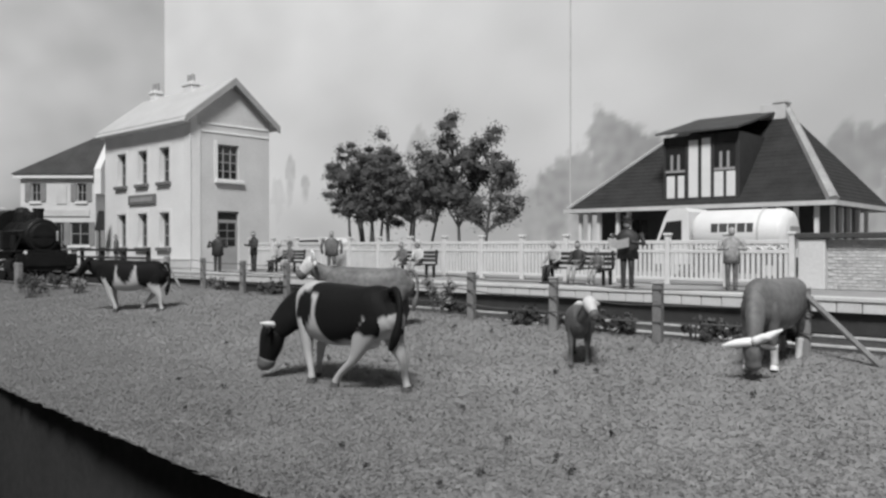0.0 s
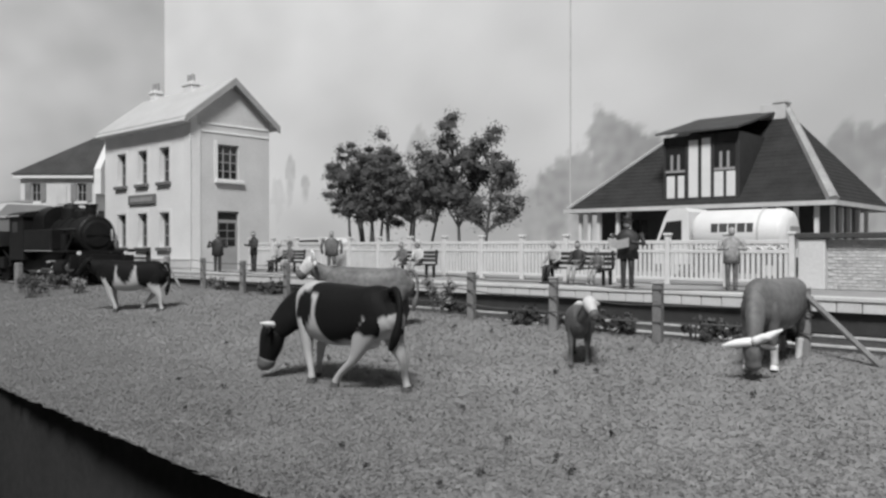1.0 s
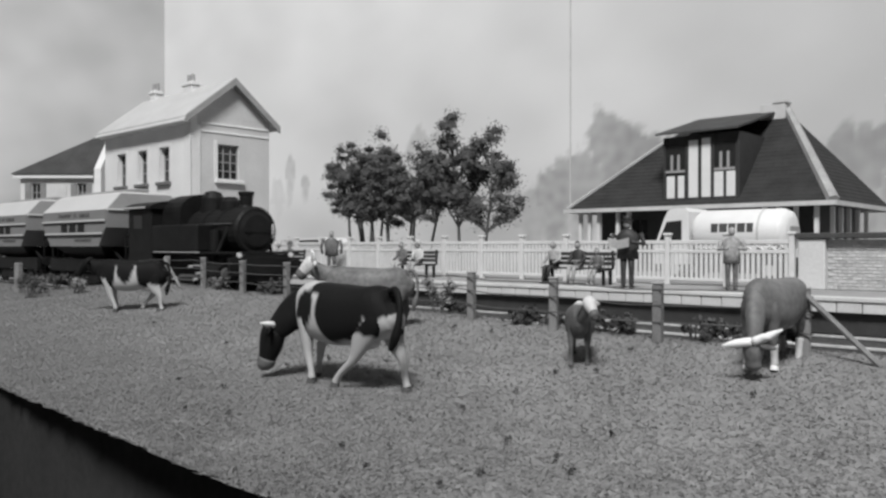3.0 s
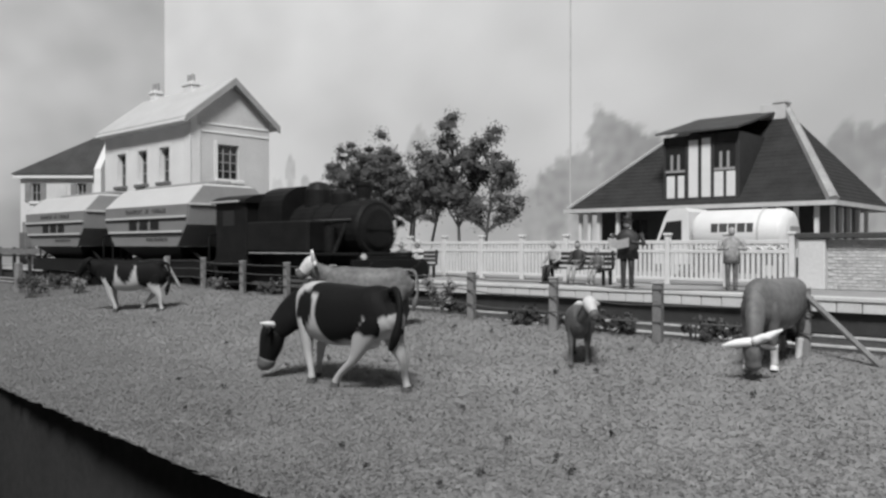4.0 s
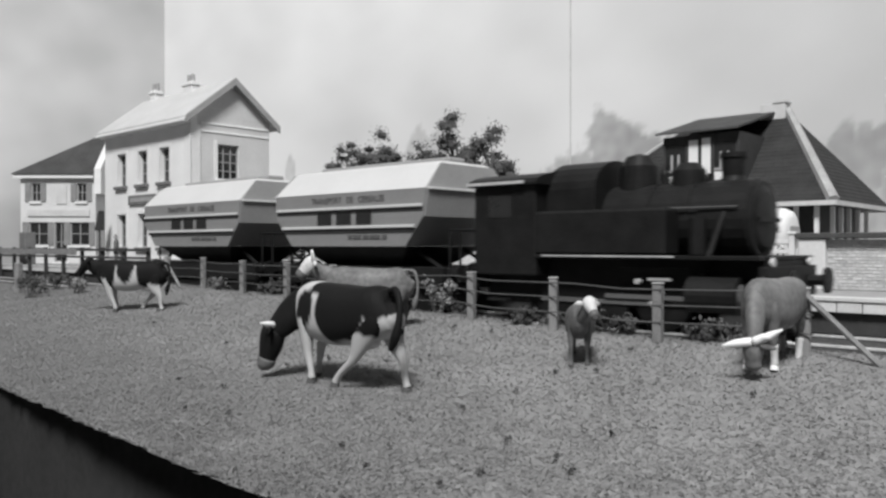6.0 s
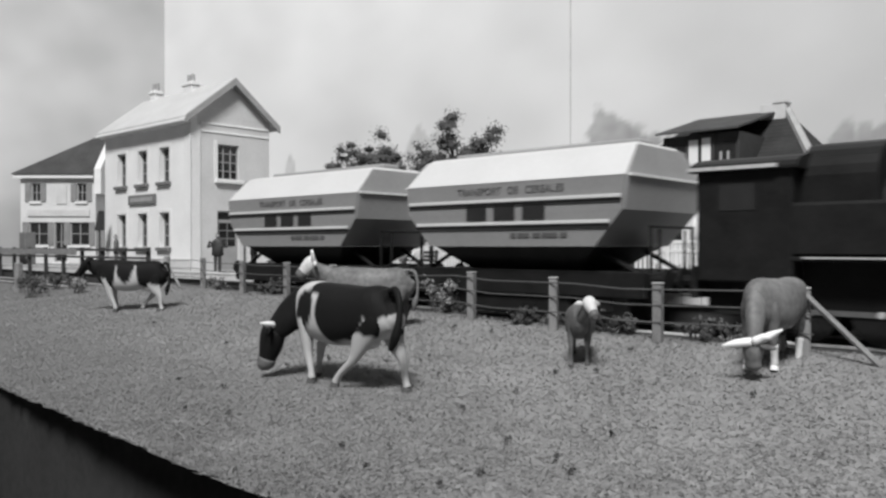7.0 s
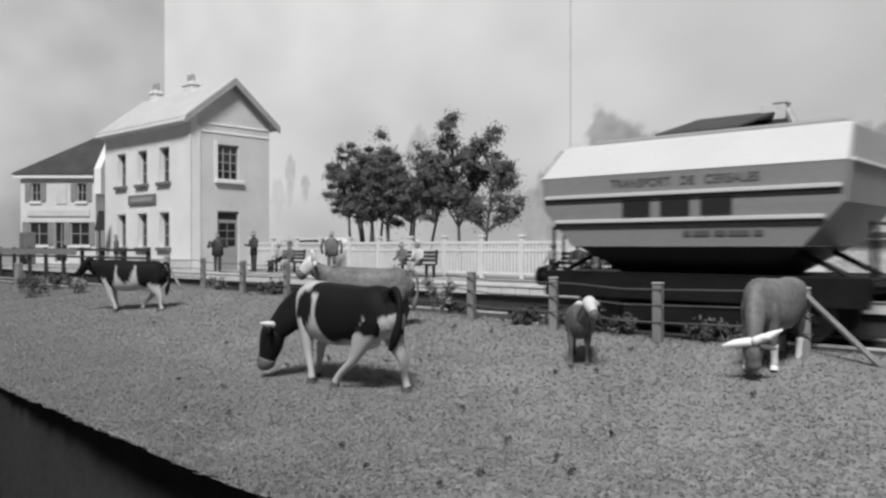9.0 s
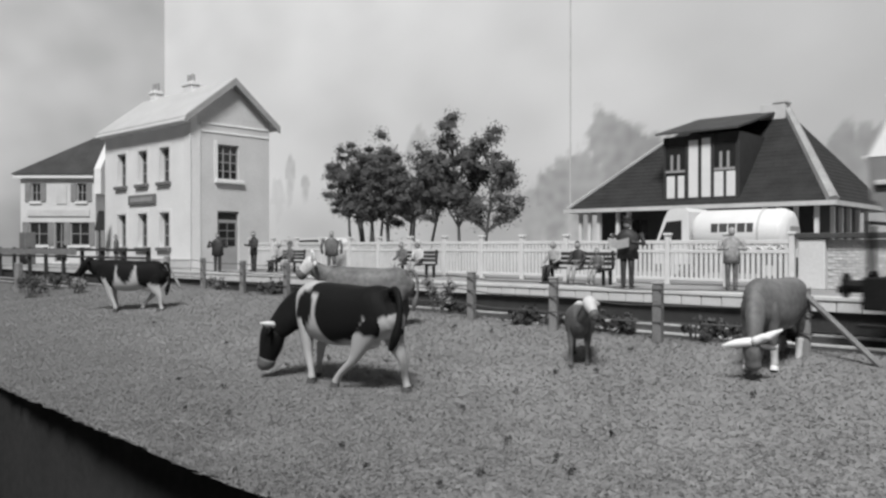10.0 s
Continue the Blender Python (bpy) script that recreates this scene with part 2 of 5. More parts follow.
def build_platform():
    p = thing("platform", -20, EDGE_Y, PLAT, 0, "pale station platform with a light concrete kerb of slabs", "platform", kind="structure")
    part("paving", bx(-75, 55, 0.32, 24.7, -0.2, 0.0), ASPHALT, p, "grey gravel platform surface")
    # riser colour holds the black shadow band below the lip
    part("riser", bx(-75, 55, 0.14, 0.3, -0.75, -0.31), DARK, p, "recessed platform riser coloured dark for the shade under the kerb")
    part("lip", bx(-75, 55, -0.03, 0.312, -0.075, 0.012, 0.012), KERB, p, "pale kerb lip")
    k = part("kerb_slab", bx(-0.228, 0.228, 0.0, 0.3, -0.3, -0.078, 0.01), KERB, p)
    k.matrix_local = pose(-14 * K, 0, 0)
    for i in range(1, 90):
        again(k, p, -14 + i * 0.475, random.uniform(-0.006, 0.006), 0)
    part("far_kerb", bx(-75, -14.3, 0.0, 0.3, -0.3, -0.078, 0.01), KERB, p)


build_platform()


def leaf_cloud(verts, faces, rnd, centre, radius, count, size, flat=0.75, gap=-0.2):
    for k in range(count):
        d = Vector((rnd.gauss(0, 1), rnd.gauss(0, 1), rnd.gauss(0, flat))).normalized() * radius * min(1.3, abs(rnd.gauss(0, 0.5)))
        p = Vector(centre) + d
        if noise.noise((p.x * 2.4, p.y * 2.4, p.z * 2.4)) < gap:
            continue
        out = (d.normalized() + Vector((rnd.uniform(-1, 1), rnd.uniform(-1, 1), rnd.uniform(-0.7, 1.0))) * 0.75).normalized()
        u = out.cross(Vector((rnd.uniform(-1, 1), rnd.uniform(-1, 1), rnd.uniform(-1, 1)))).normalized() * rnd.uniform(0.6, 1.2) * size
        w = out.cross(u).normalized() * rnd.uniform(0.4, 0.75) * size
        n = len(verts)
        verts += [tuple(p - u), tuple(p + w), tuple(p + u), tuple(p - w)]
        faces.append((n, n + 1, n + 2, n + 3))


def build_grass():
    """Short flocked blades over the meadow, denser towards the eye."""
    rnd = random.Random(5)
    m = bpy.data.materials.new("grass_blade")
    m.use_nodes = True
    nt = m.node_tree
    geo, tc = nt.nodes.new("ShaderNodeNewGeometry"), nt.nodes.new("ShaderNodeTexCoord")
    patch = nt.nodes.new("ShaderNodeTexNoise")
    patch.inputs["Scale"].default_value, patch.inputs["Detail"].default_value = 2.6 / K, 6
    nt.links.new(tc.outputs["Object"], patch.inputs["Vector"])
    mix = nt.nodes.new("ShaderNodeMix")
    mix.inputs["Factor"].default_value = 0.55
    nt.links.new(geo.outputs["Random Per Island"], mix.inputs[2])
    nt.links.new(patch.outputs["Fac"], mix.inputs[3])
    ramp = nt.nodes.new("ShaderNodeValToRGB")
    e = ramp.color_ramp.elements
    e[0].position, e[1].position = 0.2, 0.8
    e[0].color, e[1].color = (0.21, 0.21, 0.21, 1), (0.295, 0.295, 0.295, 1)
    nt.links.new(mix.outputs[0], ramp.inputs[0])
    face, thin, both = nt.nodes.new("ShaderNodeBsdfDiffuse"), nt.nodes.new("ShaderNodeBsdfTranslucent"), nt.nodes.new("ShaderNodeMixShader")
    both.inputs[0].default_value = 0.46
    nt.links.new(ramp.outputs[0], face.inputs["Color"])
    nt.links.new(ramp.outputs[0], thin.inputs["Color"])
    nt.links.new(face.outputs[0], both.inputs[1])
    nt.links.new(thin.outputs[0], both.inputs[2])
    nt.links.new(both.outputs[0], [n for n in nt.nodes if n.type == "OUTPUT_MATERIAL"][0].inputs["Surface"])
    nt.nodes.remove(nt.nodes["Principled BSDF"])
    verts, faces = [], []
    for i in range(320000):
        y = 3.2 + 10.5 * rnd.random() ** 1.4
        x = rnd.uniform(-2.55 * y - 5.0, 0.05 * y + 1.0)
        if y > rail_fence_y(x) + 0.75 or y < front_edge(x):
            continue
        z = ground_z(x, y) - 0.01
        h = rnd.uniform(0.015, 0.04)
        a = rnd.uniform(0, 6.283)
        w = rnd.uniform(0.011, 0.025)
        dx, dy = math.cos(a) * w, math.sin(a) * w
        lx, ly = rnd.uniform(-0.09, 0.09), rnd.uniform(-0.09, 0.09)
        n = len(verts)
        verts += [(x - dx, y - dy, z), (x + dx, y + dy, z), (x + lx, y + ly, z + h)]
        faces.append((n, n + 1, n + 2))
    tagged(sheet("grass", verts, faces, m), "short pale flocked meadow grass", "grass", kind="stuff")
    verts, faces = [], []
    for i in range(46):
        y = rnd.uniform(4.2, 10.5)
        x = rnd.uniform(-1.9 * y, 0.02 * y)
        leaf_cloud(verts, faces, rnd, (x, y, ground_z(x, y) + 0.05), 0.05, 9, 0.03, 0.6, -2)
    tagged(sheet("dark_tufts", verts, faces, LEAF_DARK), "scattered dark tufts and crumbs in the grass", "tuft", kind="stuff")
    stones, fs = [], []
    for i in range(1500):
        y = TRACK_Y + rnd.choice((-1.5, -1.3, -0.95, -0.4, 0.3, 1.1)) + rnd.uniform(-0.25, 0.25)
        x, z, r = rnd.uniform(-34, 0), RAIL - 0.22, rnd.uniform(0.03, 0.075)
        n = len(stones)
        pts = [Vector((rnd.uniform(-1, 1), rnd.uniform(-1, 1), 0)).normalized() * r for _ in range(3)]
        pts = [Vector((r * math.cos(q), r * math.sin(q), 0)) * rnd.uniform(0.7, 1.2) for q in (0.2, 2.2, 4.3)]
        stones += [(x + p.x, y + p.y, z - 0.02) for p in pts] + [(x + p.x * 0.7, y + p.y * 0.7, z + r) for p in pts]
        fs += [(n, n + 1, n + 4, n + 3), (n + 1, n + 2, n + 5, n + 4), (n + 2, n, n + 3, n + 5), (n + 3, n + 4, n + 5)]
    tagged(sheet("ballast_stones", stones, fs, grey("pale_ballast", 0.3, 0.9, 0.5, 2, 8, 0.2)), "loose pale ballast stones beside the rails", "ballast", kind="stuff")


build_grass()

# ---- station ----
def window_unit(parent, name, w, h, cols, rows, frame_mat, axis, u, v, z, depth=0.16):
    """A window set in a wall: casing, pane, bars and sill; axis x: the wall faces +x, y: it faces -y. u along, v the wall face."""
    def b(u0, u1, d0, d1, z0, z1, bev=0.0, bm=None):
        bm = bm or bmesh.new()
        return box(bm, v - d1, v - d0, u0, u1, z0, z1, bev) if axis == "x" else box(bm, u0, u1, v + d0, v + d1, z0, z1, bev)
    pane = part(name, b(u - w / 2, u + w / 2, depth, depth + 0.03, z, z + h), GLASS, parent, "dark glass window")
    bm = bmesh.new()
    t = 0.055
    for u0, u1, z0, z1 in ((u - w / 2, u + w / 2, z, z + t), (u - w / 2, u + w / 2, z + h - t, z + h), (u - w / 2, u - w / 2 + t, z, z + h), (u + w / 2 - t, u + w / 2, z, z + h)):
        b(u0, u1, depth - 0.05, depth - 0.002, z0, z1, 0.0, bm)
    part("window_frame", bm, frame_mat, pane)
    for i in range(1, cols):
        c = u - w / 2 + w * i / cols
        part("glazing_bar", b(c - 0.025, c + 0.025, depth - 0.04, depth - 0.004, z + t, z + h - t), frame_mat, pane)
    for j in range(1, rows):
        c = z + h * j / rows
        part("glazing_bar", b(u - w / 2 + t, u + w / 2 - t, depth - 0.036, depth - 0.006, c - 0.02, c + 0.02), frame_mat, pane)
    return pane


def wall_with_holes(u0, u1, z0, z1, holes, axis, v, thick):
    """A wall of blocks round rectangular holes (u0, u1, z0, z1)."""
    us = sorted({u0, u1, *[h[0] for h in holes], *[h[1] for h in holes]})
    zs = sorted({z0, z1, *[h[2] for h in holes], *[h[3] for h in holes]})
    bm = bmesh.new()
    full = {}
    for i in range(len(us) - 1):
        for j in range(len(zs) - 1):
            cu, cz = (us[i] + us[i + 1]) / 2, (zs[j] + zs[j + 1]) / 2
            full[i, j] = not any(h[0] < cu < h[1] and h[2] < cz < h[3] for h in holes)
    vert = {}

    def vx(i, j, d):
        if (i, j, d) not in vert:
            w = v - d * thick if axis == "x" else v + d * thick
            vert[i, j, d] = bm.verts.new((w, us[i], zs[j]) if axis == "x" else (us[i], w, zs[j]))
        return vert[i, j, d]
    for (i, j), on in full.items():
        if not on:
            continue
        for d in (0, 1):
            bm.faces.new([vx(i, j, d), vx(i + 1, j, d), vx(i + 1, j + 1, d), vx(i, j + 1, d)])
        for (di, dj), (p, q) in (((-1, 0), ((0, 0), (0, 1))), ((1, 0), ((1, 0), (1, 1))), ((0, -1), ((0, 0), (1, 0))), ((0, 1), ((0, 1), (1, 1)))):
            if not full.get((i + di, j + dj), False):
                a, c = (i + p[0], j + p[1]), (i + q[0], j + q[1])
                bm.faces.new([vx(*a, 0), vx(*c, 0), vx(*c, 1), vx(*a, 1)])
    bmesh.ops.recalc_face_normals(bm, faces=bm.faces)
    return bm


def build_station():
    L, W, H = 8.0, 4.04, 6.74
    s = thing("station_building", -30.7, 17.95, PLAT, 0, "two-storey cream plastered station with pale pitched roof and name board", "building")
    front = []
    for c in (-2.2, -4.2, -6.25):
        front += [(c - 0.44, c + 0.44, 0.99, 2.55), (c - 0.44, c + 0.44, 3.92, 5.46)]
    part("front_wall", wall_with_holes(-L, 0, 0, H, front, "y", 0, 0.3), PLASTER, s)
    gable = [(1.3, 2.4, 0.0, 2.6), (1.3, 2.4, 4.0, 5.55)]
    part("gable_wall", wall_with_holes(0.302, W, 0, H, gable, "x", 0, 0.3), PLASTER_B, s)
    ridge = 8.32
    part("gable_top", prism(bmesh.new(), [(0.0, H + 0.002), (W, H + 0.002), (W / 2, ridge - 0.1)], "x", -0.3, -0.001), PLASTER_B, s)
    part("rear_wall", bx(-L, -0.302, W - 0.3, W, 0, H), PLASTER, s)
    part("end_wall", prism(bmesh.new(), [(0.302, 0), (W - 0.302, 0), (W - 0.302, H + 0.3), (W / 2, ridge - 0.15), (0.302, H + 0.3)], "x", -L, -L + 0.3), PLASTER, s)
    for c in (-2.2, -4.2, -6.25):
        for z, h in ((0.99, 1.56), (3.92, 1.54)):
            w = window_unit(s, "window", 0.88, h, 2, 3, TRIM, "y", c, 0, z, 0.27)
            part("sill", bx(c - 0.58, c + 0.58, -0.16, 0.02, z - 0.16, z - 0.004, 0.02), SILL, w, "grey stone sill")
            for q in (c - 0.6, c + 0.442):
                part("jamb", bx(q, q + 0.158, -0.03, -0.002, z, z + h + 0.14, 0.008), WHITE, w, "pale plaster jamb")
            part("lintel", bx(c - 0.44, c + 0.44, -0.03, -0.002, z + h, z + h + 0.14, 0.008), WHITE, w, "pale plaster lintel")
    w = window_unit(s, "window", 1.1, 1.55, 3, 4, TRIM, "x", 1.85, 0, 4.0, 0.16)
    part("sill", bx(-0.02, 0.16, 1.15, 2.6, 3.82, 3.996, 0.02), PLASTER, w)
    part("surround", bx(0.002, 0.04, 1.13, 1.298, 4.0, 5.7), PLASTER, w)
    d = part("door", bx(-0.16, -0.1, 1.3, 2.4, 0.0, 2.6, 0.01), TRIM, s, "grey panelled door with glazed upper half")
    for i in range(2):
        for j in range(3):
            part("pane", bx(-0.1, -0.085, 1.44 + i * 0.43, 1.82 + i * 0.43, 1.05 + j * 0.36, 1.36 + j * 0.36), GLASS, d)
    part("transom", bx(-0.1, -0.08, 1.38, 2.32, 2.25, 2.5), GLASS, d)
    for z in (6.1, 6.45):
        part("string_course", bx(-0.02, 0.035, 0.46, W - 0.02, z - 0.1, z, 0.02), PLASTER, s)
    part("quoin", bx(-0.5, 0.035, -0.035, 0.01, 0, H - 0.45), PLASTER, s)
    part("quoin", bx(0.004, 0.035, -0.01, 0.45, 0, H - 0.45), PLASTER, s)
    part("plinth", bx(-L, 0.05, -0.06, -0.002, 0, 0.5, 0.02), STONE, s)
    slope = (ridge - H) / (W / 2)
    o = 0.4
    for sgn, nm in ((-1, "roof"), (1, "roof")):
        e = W / 2 + sgn * (W / 2 + o)
        ez = H - o * slope
        pts = [(e, ez), (W / 2 + sgn * 0.001, ridge), (W / 2 + sgn * 0.001, ridge + 0.16), (e, ez + 0.16)]
        part(nm, prism(bmesh.new(), pts, "x", -L - 0.05, 0.25), ZINC, s, "pale roof sheet")
        pts = [(e - sgn * 0.02, ez - 0.12), (W / 2 + sgn * 0.001, ridge - 0.12), (W / 2 + sgn * 0.001, ridge + 0.2), (e - sgn * 0.02, ez + 0.19)]
        part("bargeboard", prism(bmesh.new(), pts, "x", 0.252, 0.36), TRIM, s, "grey bargeboard")
    part("soffit", bx(-L, 0.22, -0.37, -0.002, H - 0.42, H - 0.36), WHITE, s)
    part("gutter", bx(-L - 0.05, 0.25, -0.5, -0.41, H - 0.42, H - 0.28, 0.03), WHITE, s)
    nb = part("name_board", bx(-5.44, -2.9, -0.1, -0.02, 2.98, 3.42, 0.01), SILL, s, "grey station name board with unreadable lettering")
    part("lettering", bx(-5.2, -3.1, -0.112, -0.101, 3.1, 3.3), grey("faint_letters", 0.28, 0.7, 0.2, 4, 12, 0), nb)
    for cx, cz, cw in ((-6.75, 0.3, 0.26), (-3.4, 0.28, 0.42)):
        c = part("chimney", bx(cx - cw, cx + cw, W / 2 - 0.2, W / 2 + 0.2, ridge - 0.2, ridge + cz + 0.25, 0.02), WHITE, s, "white chimney stack")
        part("collar", bx(cx - cw - 0.06, cx + cw + 0.06, W / 2 - 0.26, W / 2 + 0.26, ridge + cz + 0.05, ridge + cz + 0.16, 0.02), WHITE, c)
        for k in (-0.17, 0.17):
            part("chimney_pot", rod(bmesh.new(), (cx + k, W / 2, ridge + cz + 0.25), (cx + k, W / 2, ridge + cz + 0.6), 0.11, 0.09), TRIM, c)


build_station()


def build_corner_house():
    """The small shop house past the station, turned to the meadow."""
    W, D, H = 4.55, 4.0, 5.4
    s = thing("shop_house", -51.1, 18.5, PLAT, YAW, "small cream two-storey shop house with dark slate roof", "building")
    holes = [(0.5, 1.65, 1.1, 2.5), (2.05, 2.8, 0.1, 2.5), (3.0, 4.15, 1.1, 2.5), (0.65, 1.2, 3.75, 4.85), (3.42, 3.97, 3.75, 4.85)]
    part("front_wall", wall_with_holes(0, W, 0, H, holes, "y", 0, 0.25), PLASTER_B, s)
    part("side_wall", bx(W - 0.25, W, 0.252, D, 0, H), PLASTER_B, s)
    part("side_wall", bx(0, 0.25, 0.252, D, 0, H), PLASTER_B, s)
    part("rear_wall", bx(0.252, W - 0.252, D - 0.25, D, 0, H), PLASTER_B, s)
    for u0, u1, z0, z1 in holes:
        w = window_unit(s, "window", u1 - u0, z1 - z0, 2, 2, TRIM, "y", (u0 + u1) / 2, 0, z0, 0.15)
        if z0 > 1:
            for q in (u0 - 0.36, u1 + 0.02):
                part("shutter", bx(q, q + 0.34, -0.07, -0.01, z0, z1, 0.01), SHUTTER, w, "grey shutter")
        part("sill", bx(u0 - 0.1, u1 + 0.1, -0.12, 0.02, z0 - 0.14, z0 - 0.004, 0.01), WHITE, w)
    part("shop_sign", bx(0.45, 4.2, -0.09, -0.01, 2.85, 3.25, 0.01), STONE, s, "pale shop sign band")
    part("plaque", bx(2.2, 2.8, -0.05, -0.01, 3.6, 4.7), STONE, s)
    bm = bmesh.new()
    a = [bm.verts.new(p) for p in ((-0.4, -0.4, H), (W + 0.1, -0.4, H), (W + 0.1, D + 0.3, H), (-0.4, D + 0.3, H))]
    b = [bm.verts.new(p) for p in ((W - 0.3, D / 2, H + 2.75), (W + 0.1, D / 2, H + 2.75))]
    bm.faces.new((a[0], a[1], b[1], b[0])), bm.faces.new((a[2], a[3], b[0], b[1])), bm.faces.new((a[3], a[0], b[0])), bm.faces.new((a[1], a[2], b[1])), bm.faces.new(a[::-1])
    bmesh.ops.recalc_face_normals(bm, faces=bm.faces)
    part("roof", bm, SHOP_SLATE, s, "dark slate roof")
    part("parapet", prism(bmesh.new(), [(-0.45, H - 1.2), (-0.45, H + 0.3), (D / 2, H + 3.0), (D + 0.3, H + 0.2), (D + 0.3, H - 1.2)], "x", W + 0.11, W + 0.5), WHITE, s, "white gable parapet")
    part("eave_band", bx(-0.3, W, -0.3, -0.02, H - 0.25, H - 0.01), WHITE, s)


build_corner_house()


def build_chalet():
    """The half-timbered house with the great hipped roof and a dormer."""
    s = thing("half_timbered_house", -13.5, 29.0, PLAT, 0, "half-timbered house with dark hipped roof, white ridge and dormer", "building")
    ez, rz = 2.6, 6.45           # eave and ridge over the platform
    x0, x1, y1 = -5.4, 5.33, 8.0
    r0, r1, ry = -1.4, 2.5, 4.0
    bm = bmesh.new()
    a = [bm.verts.new(p) for p in ((x0, 0, ez), (x1, 0, ez), (x1, y1, ez), (x0, y1, ez))]
    b = [bm.verts.new(p) for p in ((r0, ry, rz), (r1, ry, rz))]
    for f in ((a[0], a[1], b[1], b[0]), (a[2], a[3], b[0], b[1]), (a[3], a[0], b[0]), (a[1], a[2], b[1]), tuple(a[::-1])):
        bm.faces.new(f)
    bmesh.ops.recalc_face_normals(bm, faces=bm.faces)
    roof = part("roof", bm, SLATE, s, "dark tiled hipped roof")
    for p, q, r in (((x1, 0, ez), (r1, ry, rz), 0.2), ((x0, 0, ez), (r0, ry, rz), 0.09)):
        part("hip_ridge", rod(bmesh.new(), (p[0], p[1], p[2] + 0.03), (q[0], q[1], q[2] + 0.05), r, r * 0.8, 6), HIP, roof, "pale hip ridge")
    for u in ((x0, x1, -0.12, -0.002), (x0, x1, y1, y1 + 0.12)):
        part("eave_board", bx(u[0] - 0.1, u[1] + 0.1, u[2], u[3], ez - 0.14, ez + 0.02), STONE, s, "pale eave board")
    for u in (x1, x0 - 0.12):
        part("eave_board", bx(u + 0.002, u + 0.12, 0.0, y1, ez - 0.14, ez + 0.02), STONE, s, "pale eave board")
    # near-black walls: the verandah's shade is part of their wood colour
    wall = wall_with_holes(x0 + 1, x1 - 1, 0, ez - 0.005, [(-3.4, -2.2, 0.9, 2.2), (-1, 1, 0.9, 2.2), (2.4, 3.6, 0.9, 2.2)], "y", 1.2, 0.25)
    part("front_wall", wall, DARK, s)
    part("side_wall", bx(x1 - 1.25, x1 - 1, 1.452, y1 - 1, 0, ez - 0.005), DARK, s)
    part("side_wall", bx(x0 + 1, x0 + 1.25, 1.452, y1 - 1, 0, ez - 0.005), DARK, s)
    for u in (-2.8, 0, 3.0):
        window_unit(s, "window", 1.2 if u else 2.0, 1.3, 3, 2, DARK, "y", u, 1.2, 0.9, 0.1)
    for u in (-4.9, -4.45, -4.0, -3.1, -2.6, 2.9, 3.4, 4.0, 4.7):
        part("post", bx(u - 0.07, u + 0.07, 0.25, 0.39, 0, ez - 0.145), FENCE_WHITE, s, "pale verandah post")
    for v in (1.2, 2.2, 3.2, 4.4, 5.6):
        part("post", bx(x1 - 0.45, x1 - 0.31, v, v + 0.14, 0, ez - 0.145), FENCE_WHITE, s, "pale verandah post")
    # dormer
    d0, d1, dz, dt = -1.05, 2.0, 2.88, 5.5
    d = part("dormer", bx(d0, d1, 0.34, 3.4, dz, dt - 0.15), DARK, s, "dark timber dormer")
    part("dormer_roof", prism(bmesh.new(), [(-0.12, dt - 0.1), (ry, rz + 0.0), (ry, rz + 0.1), (-0.12, dt - 0.03)], "x", d0 - 0.16, d1 + 0.08), SHOP_SLATE, d, "dark dormer roof")
    for u0, u1, z0, z1 in ((1.0 - 1.02, 0.36, dz + 0.05, dt - 0.35), (0.48, 0.86, dz + 0.05, dt - 0.3), (-0.93, -0.6, dz + 0.05, dz + 0.92), (-0.46, -0.2, dz + 0.05, dz + 0.92), (1.0, 1.36, dz + 0.05, dz + 1.0), (1.48, 1.82, dz + 0.05, dz + 1.0)):
        part("white_panel", bx(u0, u1, 0.3, 0.339, z0, z1, 0.008), WHITE, d, "white infill panel")
    for u in (-0.57, 1.41):
        w = part("window", bx(u - 0.4, u + 0.4, 0.315, 0.338, dz + 1.2, dt - 0.5), GLASS, d)
        for k in (-0.14, 0.14):
            part("glazing_bar", bx(u + k - 0.05, u + k + 0.05, 0.29, 0.313, dz + 1.15, dz + 1.75), TRIM, w)
        part("sill", bx(u - 0.4, u + 0.4, 0.27, 0.312, dz + 1.05, dz + 1.14), TRIM, w)
    for u in (d0, -0.12, 0.42, 0.92, d1 - 0.1):
        part("stud", bx(u, u + 0.09, 0.27, 0.339, dz, dt - 0.16), DARK, d, "dark timber stud")
    c = part("chimney", bx(r1 - 1.0, r1 - 0.02, ry - 0.3, ry + 0.3, rz - 0.3, rz + 0.36, 0.02), STONE, s, "stone chimney")
    part("cap", bx(r1 - 0.5, r1 + 0.03, ry - 0.34, ry + 0.34, rz + 0.362, rz + 0.42), STONE, c)


build_chalet()

